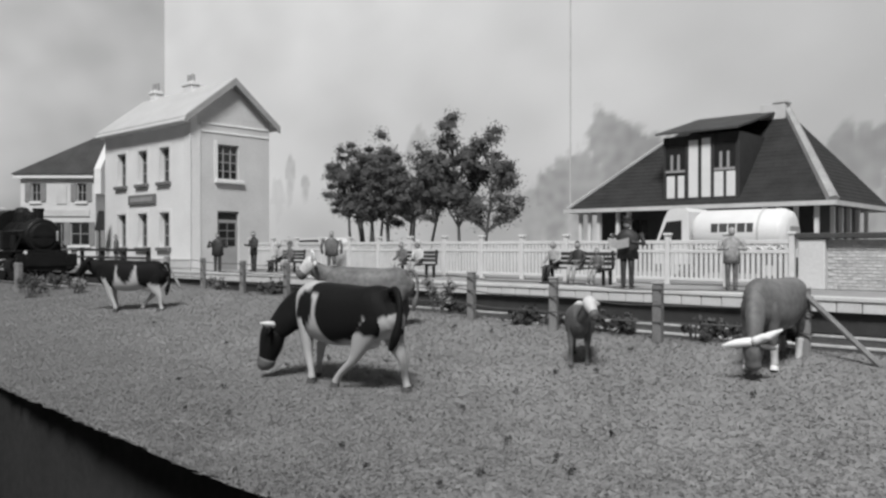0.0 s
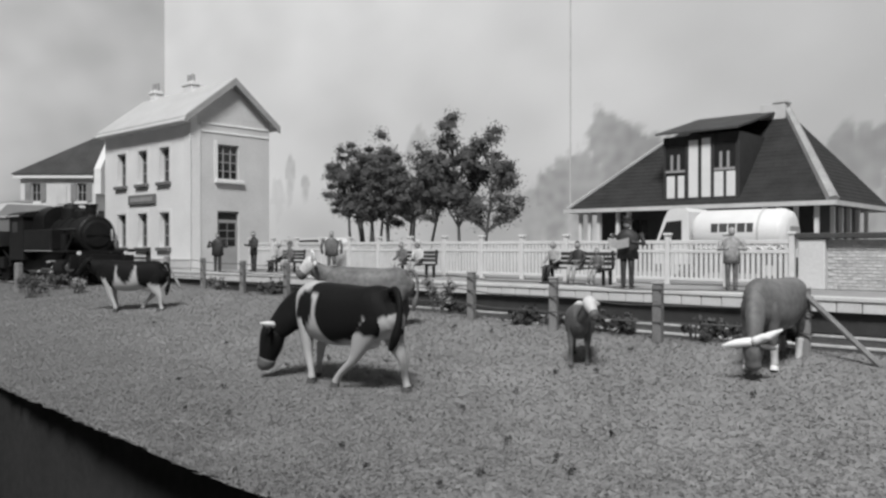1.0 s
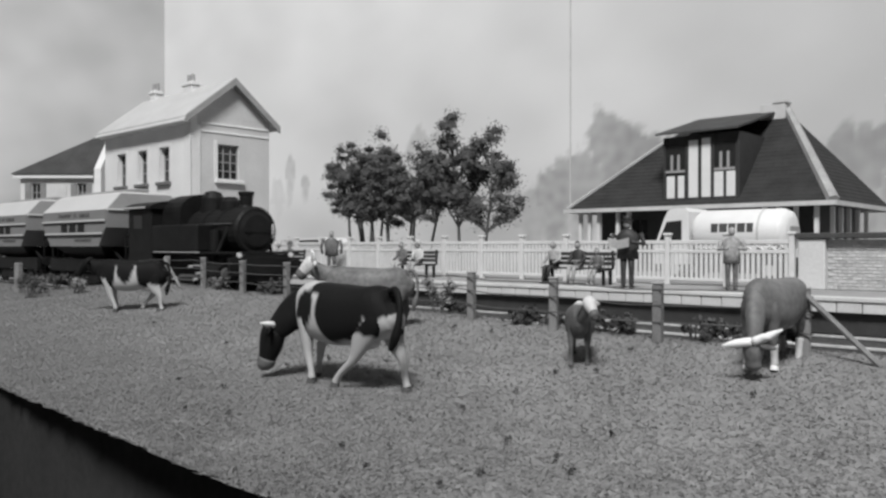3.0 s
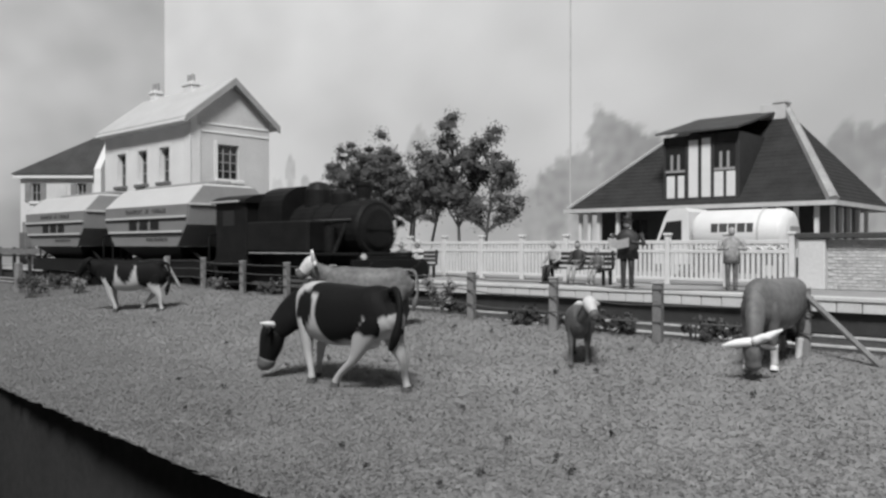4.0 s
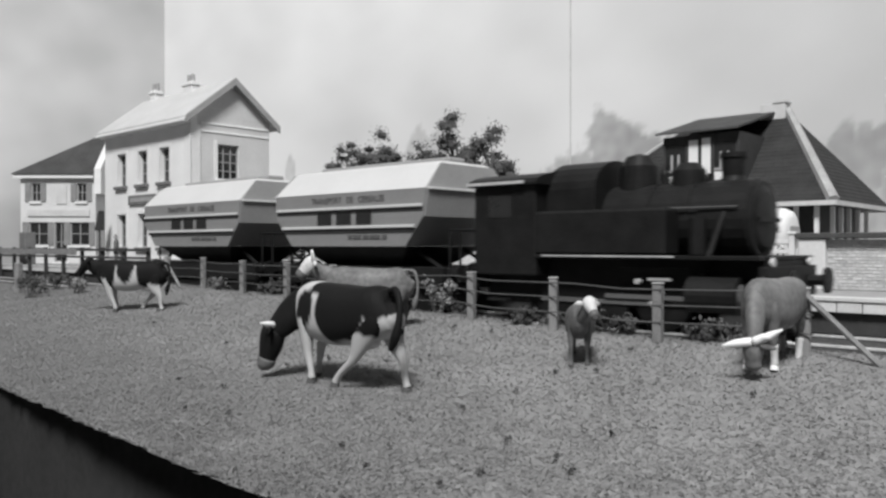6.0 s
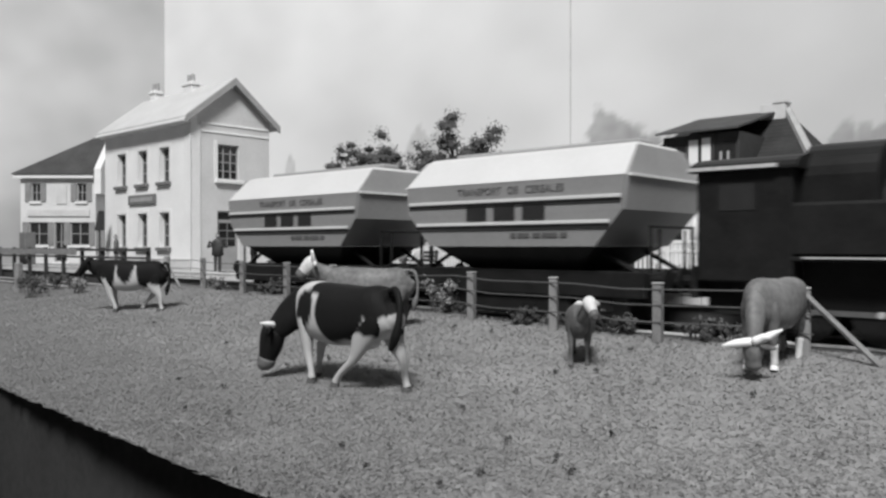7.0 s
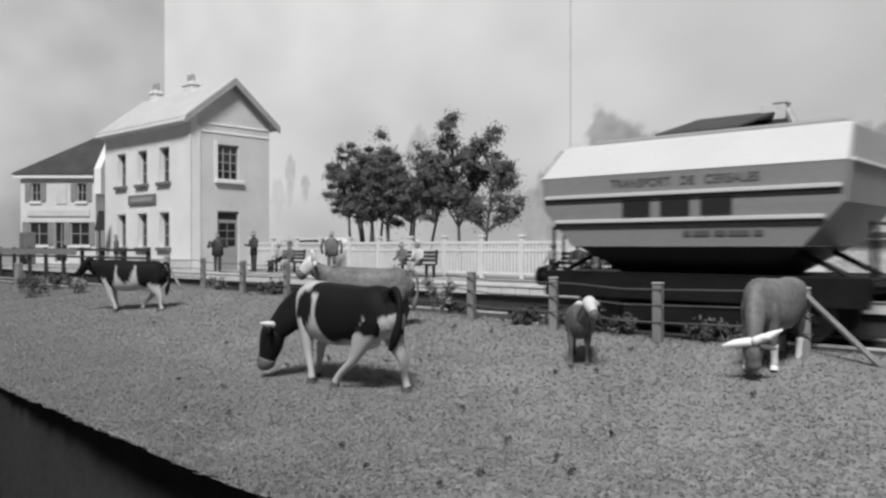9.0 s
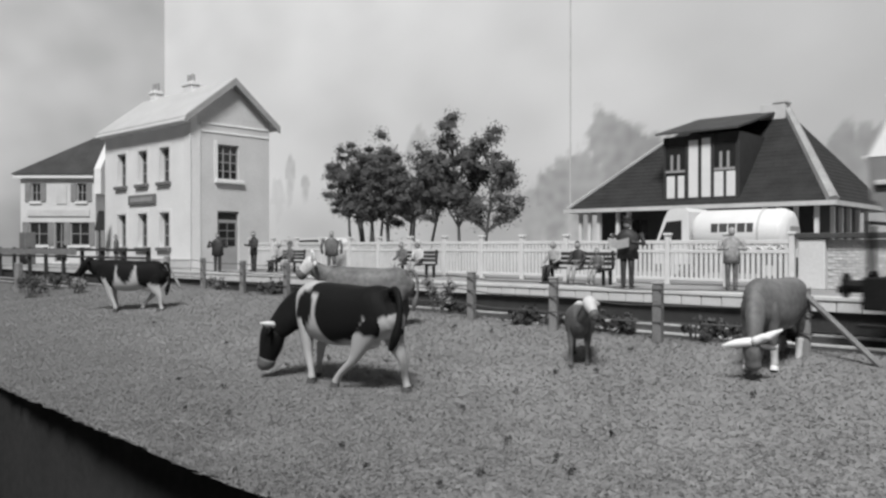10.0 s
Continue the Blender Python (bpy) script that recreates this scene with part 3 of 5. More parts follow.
# ---- fences and wall ----
def build_platform_fence():
    f = thing("white_fence", -6.6, FENCE_Y, PLAT, 0, "long white painted platform fence with pickets and posts", "fence")
    n, s = 14, 1.63
    post = bx(-0.07, 0.07, -0.07, 0.07, 0, 1.32, 0.01)
    box(post, -0.1, 0.1, -0.1, 0.1, 1.321, 1.4, 0.02)
    p = part("post", post, FENCE_WHITE, f)
    slat = part("picket", bx(-0.042, 0.042, -0.02, 0.02, 0.2, 0.86), FENCE_WHITE, f)
    stub = part("stub", bx(-0.035, 0.035, -0.02, 0.02, 0.96, 1.1), FENCE_WHITE, f)
    first = True
    for i in range(n):
        x = -i * s
        if i:
            again(p, f, x, 0, 0)
        for z0, z1 in ((0.12, 0.2), (0.86, 0.95), (1.1, 1.2)):
            part("rail", bx(x - s + 0.072, x - 0.072, -0.035, 0.035, z0, z1, 0.008), FENCE_WHITE, f)
        for k in range(11):
            u = x - 0.14 - k * 0.135
            if first:
                slat.location.x = stub.location.x = u * K
                first = False
            else:
                again(slat, f, u, 0, 0)
                if i:
                    again(stub, f, u, 0, 0)
        if not i:
            for k in range(5):
                u = x - 0.22 - k * 0.3
                for sg in (-1, 1):
                    bm = bmesh.new()
                    rod(bm, (u - 0.13 * sg, 0, 0.95), (u + 0.13 * sg, 0, 1.1), 0.025, None, 4)
                    part("lattice", bm, FENCE_WHITE, f)
    again(p, f, -n * s, 0, 0)
    w = thing("brick_wall", -6.45, FENCE_Y + 0.1, PLAT, 0, "white painted brick wall with dark coping", "wall", kind="structure")
    part("pillar", bx(0, 0.62, -0.16, 0.3, 0, 1.22, 0.02), PLASTER_B, w, "smooth plastered end pillar")
    part("core", bx(0.622, 24, 0.0, 0.26, 0, 1.2), grey("pale_mortar", 0.4, 0.9, 0.2, 2, 14, 0.3), w)
    part("coping", bx(-0.05, 24, -0.22, 0.34, 1.225, 1.36, 0.02), TIMBER, w, "dark coping")
    br = part("brick", bx(-0.1, 0.1, -0.02, 0.0, -0.032, 0.032, 0.006), grey("limewashed_brick", 0.47, 0.9, 0.4, 2, 14, 0.3), w)
    br.location = (0.75 * K, 0, 0.05 * K)
    for j in range(15):
        for i in range(19):
            if i or j:
                again(br, w, 0.75 + i * 0.213 + (j % 2) * 0.106, random.uniform(-0.006, 0.008), 0.05 + j * 0.077)


build_platform_fence()


POSTS = [-22.68, -20.24, -17.92, -15.72, -13.75, -11.26, -9.32, -7.39, -5.43, -3.37]


def build_meadow_fence():
    for px in POSTS:
        y = rail_fence_y(px)
        z = ground_z(px, y)
        t = thing("fence_post", px, y, z - 0.05, random.uniform(-20, 20), "weathered grey wooden fence post in the meadow", "post", "meadow fence posts")
        bm = bx(-0.07, 0.07, -0.07, 0.07, 0, 0.9, 0.02)
        part("timber", bm, WOOD, t)
        part("cap", bx(-0.075, 0.075, -0.075, 0.075, 0.901, 0.93, 0.01), grey("cut_wood", 0.3), t, "pale cut top")
    for x, dx in ((POSTS[0], 1.2), (POSTS[-1], 0.95)):
        y = rail_fence_y(x)
        t = thing("fence_strut", x, y - 0.1, ground_z(x, y), 0, "slanting wooden strut propping a fence post", "post")
        part("timber", rod(bmesh.new(), (0, 0, 0.82), (dx, -0.15, ground_z(x + dx, y - 0.25) - ground_z(x, y)), 0.04, 0.04, 6), WOOD, t)
    for h in (0.3, 0.55, 0.78):
        t = thing("fence_wire", -14, rail_fence_y(-14), ground_z(-14, rail_fence_y(-14)), 0, "thin wire strung along the meadow fence", "wire", "meadow fence wires")
        rings = []
        for k in range(24):
            x = -24.4 + k * 0.92
            rings.append((x + 14, rail_fence_y(x) - rail_fence_y(-14) - 0.09, ground_z(x, rail_fence_y(x)) - ground_z(-14, rail_fence_y(-14)) + h + 0.02 * math.sin(k * 2.1), 0.011, 0.011))
        part("strand", loft(bmesh.new(), rings, 5), RUST, t)


build_meadow_fence()


# ---- train ----
def build_wagon():
    w = thing("hopper_wagon", 0, TRACK_Y, RAIL, 0, "grey cereal hopper wagon with white roof slopes and dark lettering", "wagon", "hopper wagons")

    def shell(levels):
        bm = bmesh.new()
        rows = [[bm.verts.new((sx * hl, sy * hw, z)) for sx, sy in ((-1, -1), (1, -1), (1, 1), (-1, 1))] for z, hl, hw in levels]
        for a, b in zip(rows, rows[1:]):
            for k in range(4):
                bm.faces.new((a[k], a[(k + 1) % 4], b[(k + 1) % 4], b[k]))
        bm.faces.new(rows[0][::-1]), bm.faces.new(rows[-1])
        bmesh.ops.recalc_face_normals(bm, faces=bm.faces)
        return bm
    part("body", shell([(1.6, 2.12, 1.52), (2.28, 2.72, 1.55), (2.92, 2.79, 1.55)]), PANEL, w, "grey hopper side")
    part("hopper", shell([(0.75, 0.8, 0.5), (1.2, 1.5, 1.0), (1.598, 2.06, 1.4)]), BLACK, w, "dark discharge hopper")
    part("roof", shell([(2.922, 2.79, 1.56), (3.52, 2.69, 0.96), (3.6, 2.62, 0.8)]), ROOFWHITE, w, "white roof slopes")
    part("hatch", bx(-2.4, 2.4, -0.3, 0.3, 3.605, 3.75, 0.04), PANEL_END, w, "grey roof hatch")
    for sx in (-1, 1):
        bm = bmesh.new()
        v = [bm.verts.new((sx * x, y, z)) for x, hw, z in ((2.73, 1.53, 2.28), (2.8, 1.53, 2.92), (2.705, 0.97, 3.53)) for y in (-hw, hw)]
        bm.faces.new((v[0], v[1], v[3], v[2])), bm.faces.new((v[2], v[3], v[5], v[4]))
        r = bmesh.ops.extrude_face_region(bm, geom=bm.faces[:])
        bmesh.ops.translate(bm, verts=[q for q in r["geom"] if isinstance(q, bmesh.types.BMVert)], vec=(sx * 0.03, 0, 0))
        bmesh.ops.recalc_face_normals(bm, faces=bm.faces)
        e = part("end_panel", bm, PANEL_END, w, "lighter grey end panel")
        part("end_rail", bx(min(sx * 2.83, sx * 2.88), max(sx * 2.83, sx * 2.88), -1.51, 1.51, 2.9, 2.95), WHITE, e)
        for y in (-0.9, 0.9):
            part("end_stay", rod(bmesh.new(), (sx * 1.9, y, 1.5), (sx * 2.95, y, 0.95), 0.05), BLACK, w)
            part("end_post", rod(bmesh.new(), (sx * 2.95, y, 0.95), (sx * 2.95, y, 1.95), 0.03), BLACK, w)
            part("end_ladder", rod(bmesh.new(), (sx * 2.95, y * 0.6, 0.95), (sx * 2.95, y * 0.6, 1.92), 0.03), BLACK, w)
        part("end_handrail", rod(bmesh.new(), (sx * 2.95, -0.93, 1.97), (sx * 2.95, 0.93, 1.97), 0.03), BLACK, w)
        for y in (-0.87, 0.87):
            bm = rod(bmesh.new(), (sx * 3.0, y, 0.98), (sx * 3.25, y, 0.98), 0.09)
            rod(bm, (sx * 3.25, y, 0.98), (sx * 3.31, y, 0.98), 0.2, 0.2, 12)
            part("buffer", bm, BLACK, w, "black buffer")
    for sx in (-1, 1):
        part("coupling", rod(bmesh.new(), (sx * 3.0, 0, 0.9), (sx * 3.64, 0, 0.86), 0.06, 0.06, 8), BLACK, w, "dark coupling hook")
    part("underframe", bx(-3.0, 3.0, -1.0, 1.0, 0.85, 1.1, 0.02), BLACK, w)
    for sy in (-1, 1):
        part("sole_bar", bx(-2.98, 2.98, min(sy * 1.02, sy * 1.2), max(sy * 1.02, sy * 1.2), 0.62, 1.12, 0.02), BLACK, w, "black sole bar")
        part("brake_rigging", bx(-1.3, 1.3, min(sy * 0.9, sy * 1.1), max(sy * 0.9, sy * 1.1), 0.2, 0.6, 0.05), BLACK, w)
        part("step", bx(-3.0, -2.6, min(sy * 1.1, sy * 1.3), max(sy * 1.1, sy * 1.3), 0.35, 0.4), BLACK, w)
    for sy in (-1, 1):
        for z, hl in ((2.54, 2.7), (2.07, 2.46)):
            y0 = sy * 1.552
            part("rib", bx(-hl, hl, min(y0, y0 + sy * 0.06), max(y0, y0 + sy * 0.06), z - 0.04, z + 0.03, 0.01), ROOFWHITE, w, "white side rib")
            # each rib's cast shadow, laid on as a thin dark strip
            part("rib_shadow_gap", bx(-hl, hl, min(y0, y0 + sy * 0.03), max(y0, y0 + sy * 0.03), z - 0.1, z - 0.042), LETTER_SHADOW, w, "dark strip painted as the shadow below the rib")
        y0 = sy * 1.556
        bars = []
        for k, c in enumerate((-0.74, 0.0, 0.74)):
            bars.append((c - 0.27, c + 0.27, 2.13, 2.46))
        for c0, c1, z0, z1 in bars:
            part("emblem", bx(c0, c1, min(y0, y0 + sy * 0.012), max(y0, y0 + sy * 0.012), z0, z1), LETTER_SHADOW, w, "dark emblem block")
    whl = []
    for sx in (-1, 1):
        a = part("wheelset", rod(bmesh.new(), (0, -0.9, 0), (0, 0.9, 0), 0.07), RUST, w, "dark steel axle")
        for y in (-0.72, 0.72):
            part("wheel", loft(bmesh.new(), [(0, y - 0.06, 0, 0.4, 0.4), (0, y - 0.05, 0, 0.45, 0.45), (0, y + 0.05, 0, 0.45, 0.45), (0, y + 0.06, 0, 0.4, 0.4)], 20), RUST, a)
        a.location = (sx * 1.95 * K, 0, 0.45 * K)
        whl.append(a)
        for y in (-1.05, 1.05):
            bm = bx(sx * 1.95 - 0.3, sx * 1.95 + 0.3, y - 0.06, y + 0.06, 0.3, 0.8, 0.05)
            box(bm, sx * 1.95 - 0.55, sx * 1.95 + 0.55, y - 0.05, y + 0.05, 0.62, 0.7)
            part("axlebox", bm, BLACK, w)
    return w


def text_on(parent, words, x, y, z, size, material, name="lettering"):
    c = bpy.data.curves.new(name, "FONT")
    c.body, c.size, c.align_x, c.align_y, c.extrude = words, size * K, "CENTER", "CENTER", 0.004 * K
    ob = new(name, c)
    ob.parent = parent
    ob.matrix_local = pose(x * K, y * K, z * K, 90, 0, 0)
    dg = bpy.context.evaluated_depsgraph_get()
    me = bpy.data.meshes.new_from_object(ob.evaluated_get(dg))
    bpy.data.objects.remove(ob)
    me.materials.clear()
    me.materials.append(material)
    ob = new(name, me)
    ob.parent = parent
    ob.matrix_local = pose(x * K, y * K, z * K, 90, 0, 0)
    return ob


FAINT = grey("faint_lettering", 0.075, 0.5, 0.2, 2, 10, 0)
WAGON_A = build_wagon()
for k, (u, w) in enumerate(((0.15, 0.14), (0.33, 0.3), (0.7, 0.2), (0.94, 0.36), (1.36, 0.16))):
    part("small_print", bx(u, u + w, -1.548, -1.52, 1.78, 1.87), FAINT, WAGON_A, "faint unreadable lettering")
text_on(WAGON_A, "TRANSPORT   DE   CEREALES", 0.1, -1.562, 2.74, 0.21, FAINT)
WAGON_B = copy_thing(WAGON_A, pose(-8 * K, TRACK_Y * K, RAIL * K))


def build_loco():
    e = thing("steam_locomotive", 8 * 1.0, TRACK_Y, RAIL, 0, "black tank steam locomotive with tall chimney and domes", "locomotive")
    part("running_board", bx(-3.45, 2.6, -1.35, 1.35, 1.36, 1.43, 0.01), BLACK, e)
    # highlight along the near edge, made as a pale strip
    part("footplate_edge", bx(-1.75, 1.1, -1.37, -1.352, 1.4, 1.428), STEEL, e, "pale strip painted as a highlight on the footplate edge")
    bm = loft(bmesh.new(), [(-1.0, 0, 2.08, 0.74, 0.74), (2.0, 0, 2.08, 0.74, 0.74)], 28)
    boiler = part("boiler", bm, BLACK, e, "black boiler", smooth=False)
    bm = loft(bmesh.new(), [(1.25, 0, 2.08, 0.77, 0.77), (2.12, 0, 2.08, 0.77, 0.77), (2.18, 0, 2.08, 0.7, 0.7)], 28)
    part("smokebox", bm, BLACK, e, "black smokebox")
    bm = loft(bmesh.new(), [(2.18, 0, 2.08, 0.62, 0.62), (2.24, 0, 2.08, 0.5, 0.5), (2.28, 0, 2.08, 0.12, 0.12)], 24)
    part("smokebox_door", bm, BLACK, e)
    for x in (0.2, 1.0):
        bm = rod(bmesh.new(), (x, 0, 2.08), (x + 0.04, 0, 2.08), 0.76, 0.76, 28)
        part("boiler_band", bm, BLACK, boiler)
    part("tank", bx(-2.0, 0.9, -1.33, -0.72, 1.43, 2.3, 0.05), BLACK, e, "black side tank")
    part("tank", bx(-2.0, 0.9, 0.72, 1.33, 1.43, 2.3, 0.05), BLACK, e, "black side tank")
    part("cab", bx(-3.5, -1.9, -1.35, 1.35, 1.0, 2.88, 0.03), BLACK, e, "black cab")
    arch = [(-1.45, 2.86)] + [(-1.45 * math.cos(math.pi * k / 10), 2.9 + 0.28 * math.sin(math.pi * k / 10)) for k in range(11)] + [(1.45, 2.86)]
    part("cab_roof", prism(bmesh.new(), arch, "x", -3.6, -1.8), BLACK, e)
    # lamp light on the cab roof's rim, put in as a pale strip
    part("roof_edge", bx(-3.6, -2.1, -1.5, -1.451, 2.88, 2.94), STEEL, e, "pale strip painted as the lit roof edge")
    for sy in (-1, 1):
        y0 = sy * 1.352
        part("cab_window", bx(-3.1, -2.5, min(y0, y0 + sy * 0.01), max(y0, y0 + sy * 0.01), 2.2, 2.65), GLASS, e)
    arch = [(-0.95, 2.1)] + [(-0.95 * math.cos(math.pi * k / 12), 2.75 + 0.6 * math.sin(math.pi * k / 12)) for k in range(13)] + [(0.95, 2.1)]
    part("firebox", prism(bmesh.new(), arch, "x", -1.9, -0.75), BLACK, e, "raised firebox casing")
    bm = loft(bmesh.new(), [(-0.3, 0, 2.7, 0.4, 0.4), (-0.3, 0, 3.2, 0.38, 0.38), (-0.3, 0, 3.4, 0.25, 0.25), (-0.3, 0, 3.45, 0.08, 0.08)], 20)
    part("steam_dome", bm, BLACK, e, "black steam dome")
    bm = loft(bmesh.new(), [(0.75, 0, 2.7, 0.34, 0.34), (0.75, 0, 3.05, 0.32, 0.32), (0.75, 0, 3.2, 0.18, 0.18)], 20)
    part("sand_dome", bm, BLACK, e, "black sand dome")
    bm = loft(bmesh.new(), [(1.62, 0, 2.75, 0.3, 0.3), (1.62, 0, 2.9, 0.2, 0.2), (1.62, 0, 3.2, 0.22, 0.22), (1.62, 0, 3.24, 0.25, 0.25), (1.62, 0, 3.33, 0.25, 0.25)], 20)
    part("chimney", bm, BLACK, e, "black chimney")
    part("frame", bx(-3.5, 2.6, -0.85, 0.85, 0.5, 1.35), BLACK, e)
    for x in (-3.58, 2.62):
        part("buffer_beam", bx(x - 0.06, x + 0.06, -1.3, 1.3, 0.7, 1.25, 0.01), BLACK, e)
        for y in (-0.87, 0.87):
            sg = 1 if x > 0 else -1
            bm = rod(bmesh.new(), (x, y, 0.98), (x + sg * 0.35, y, 0.98), 0.1)
            rod(bm, (x + sg * 0.35, y, 0.98), (x + sg * 0.42, y, 0.98), 0.24, 0.24, 14)
            part("buffer", bm, BLACK, e, "black buffer")
    for y in (-0.95, 0.95):
        bm = rod(bmesh.new(), (2.55, y, 1.2), (2.55, y, 1.42), 0.13, 0.13, 12)
        hl = part("head_lamp", bm, BLACK, e)
        part("lens", rod(bmesh.new(), (2.64, y, 1.33), (2.69, y, 1.33), 0.085, 0.08, 12), WHITE, hl, "pale lamp glass")
    for y in (-1.1, 1.1):
        part("cylinder", rod(bmesh.new(), (1.3, y, 0.75), (2.2, y, 0.75), 0.32, 0.32, 16), BLACK, e, "black steam cylinder")
        bm = bx(-1.9, 0.6, y - 0.03, y + 0.03, 0.5, 0.58)
        box(bm, -0.4, 1.4, y - 0.07, y - 0.035, 0.62, 0.7)
        part("coupling_rod", bm, RUST, e, "dull steel rod")
        part("cylinder_cover", rod(bmesh.new(), (2.2, y, 0.75), (2.24, y, 0.75), 0.2, 0.16, 14), RUST, e, "dull cylinder cover")
        part("crosshead", bx(0.5, 0.95, y - 0.1, y - 0.04, 0.97, 1.02), TRIM, e, "grey crosshead")
        part("valve_gear", bx(-0.1, 1.3, y - 0.05, y, 1.12, 1.2), BLACK, e)
        part("handrail", rod(bmesh.new(), (-0.7, y * 0.72, 2.3), (2.0, y * 0.72, 2.3), 0.02, 0.02, 6), RUST, e)
        part("step", bx(-3.2, -2.7, min(y, y * 1.15), max(y, y * 1.15), 0.45, 0.5), BLACK, e)
        part("steam_pipe", rod(bmesh.new(), (1.5, y, 1.1), (1.75, y * 0.62, 2.3), 0.06), BLACK, e)
    for x, r, z in ((-0.85, 0.06, 3.15), (0.25, 0.1, 3.0), (0.28, 0.05, 3.2), (1.15, 0.07, 2.98)):
        part("valve", rod(bmesh.new(), (x, 0.05, 2.75), (x, 0.05, z), r, r * 0.8, 10), BLACK, e)
    # bright glints among the wheels, added as pale pins on the near side
    for x, z, r in ((0.3, 0.95, 0.05), (0.75, 0.75, 0.04), (-0.65, 0.55, 0.05), (0.6, 0.55, 0.05)):
        part("crank_pin", rod(bmesh.new(), (x, -1.24, z), (x, -1.12, z), r, r, 10), STEEL, e, "pale crank pin added as a highlight on the running gear")
    # sheen of the smokebox front, added as a pale bar
    part("smokebox_hinge", rod(bmesh.new(), (2.2, 0.6, 1.85), (2.2, 0.6, 2.3), 0.04, 0.04, 6), STEEL, e, "pale hinge bar added as a glint on the smokebox")
    part("pump", rod(bmesh.new(), (1.35, -0.95, 1.45), (1.35, -0.95, 2.1), 0.16, 0.16, 12), BLACK, e, "black air pump")
    part("door_strap", bx(2.26, 2.3, -0.5, 0.5, 2.04, 2.12), BLACK, e)
    wh = []
    for x in (-1.9, -0.65, 0.6):
        a = part("wheelset", rod(bmesh.new(), (0, -0.8, 0), (0, 0.8, 0), 0.09), RUST, e, "dark driving axle")
        for y in (-0.74, 0.74):
            wl = part("wheel", loft(bmesh.new(), [(0, y - 0.06, 0, 0.5, 0.5), (0, y - 0.05, 0, 0.55, 0.55), (0, y + 0.05, 0, 0.55, 0.55), (0, y + 0.06, 0, 0.5, 0.5)], 24), BLACK, a)
        a.location = (x * K, 0, 0.55 * K)
        wh.append(a)
    return e


LOCO = build_loco()

# ---- cows ----
def fine(rings, n=4):
    """More rings between the given ones, on a smooth curve."""
    r = [np.array(q, float) for q in rings]
    out = []
    for i in range(len(r) - 1):
        p0, p1, p2, p3 = r[max(i - 1, 0)], r[i], r[i + 1], r[min(i + 2, len(r) - 1)]
        for k in range(n):
            t = k / n
            v = 0.5 * (2 * p1 + (p2 - p0) * t + (2 * p0 - 5 * p1 + 4 * p2 - p3) * t * t + (3 * p1 - p0 - 3 * p2 + p3) * t ** 3)
            v[3:] = np.maximum(v[3:], 0.005)
            out.append(tuple(v))
    return out + [tuple(r[-1])]


def coat(ob, scale, patches, light=0.4, dark=0.009):
    """Paints a pied hide: patches are (x, z, half length, half height) seen from the side, with wavy edges."""
    cols = []
    for v in ob.data.vertices:
        x, y, z = (q / K / scale for q in v.co)
        k = 0.0
        for px, pz, hx, hz in patches:
            e = ((x - px) / hx) ** 2 + ((z - pz) / hz) ** 2 + 0.3 * noise.noise((x * 5, y * 3, z * 5)) + 0.25 * noise.noise((x * 2.3 + 7, y * 2, z * 2.3))
            k = max(k, min(1.0, max(0.0, (1.04 - e) / 0.09)))
        c = light + (dark - light) * k
        cols += [c, c, c, 1]
    ob.data.color_attributes.new("coat", "FLOAT_COLOR", "POINT").data.foreach_set("color", cols)


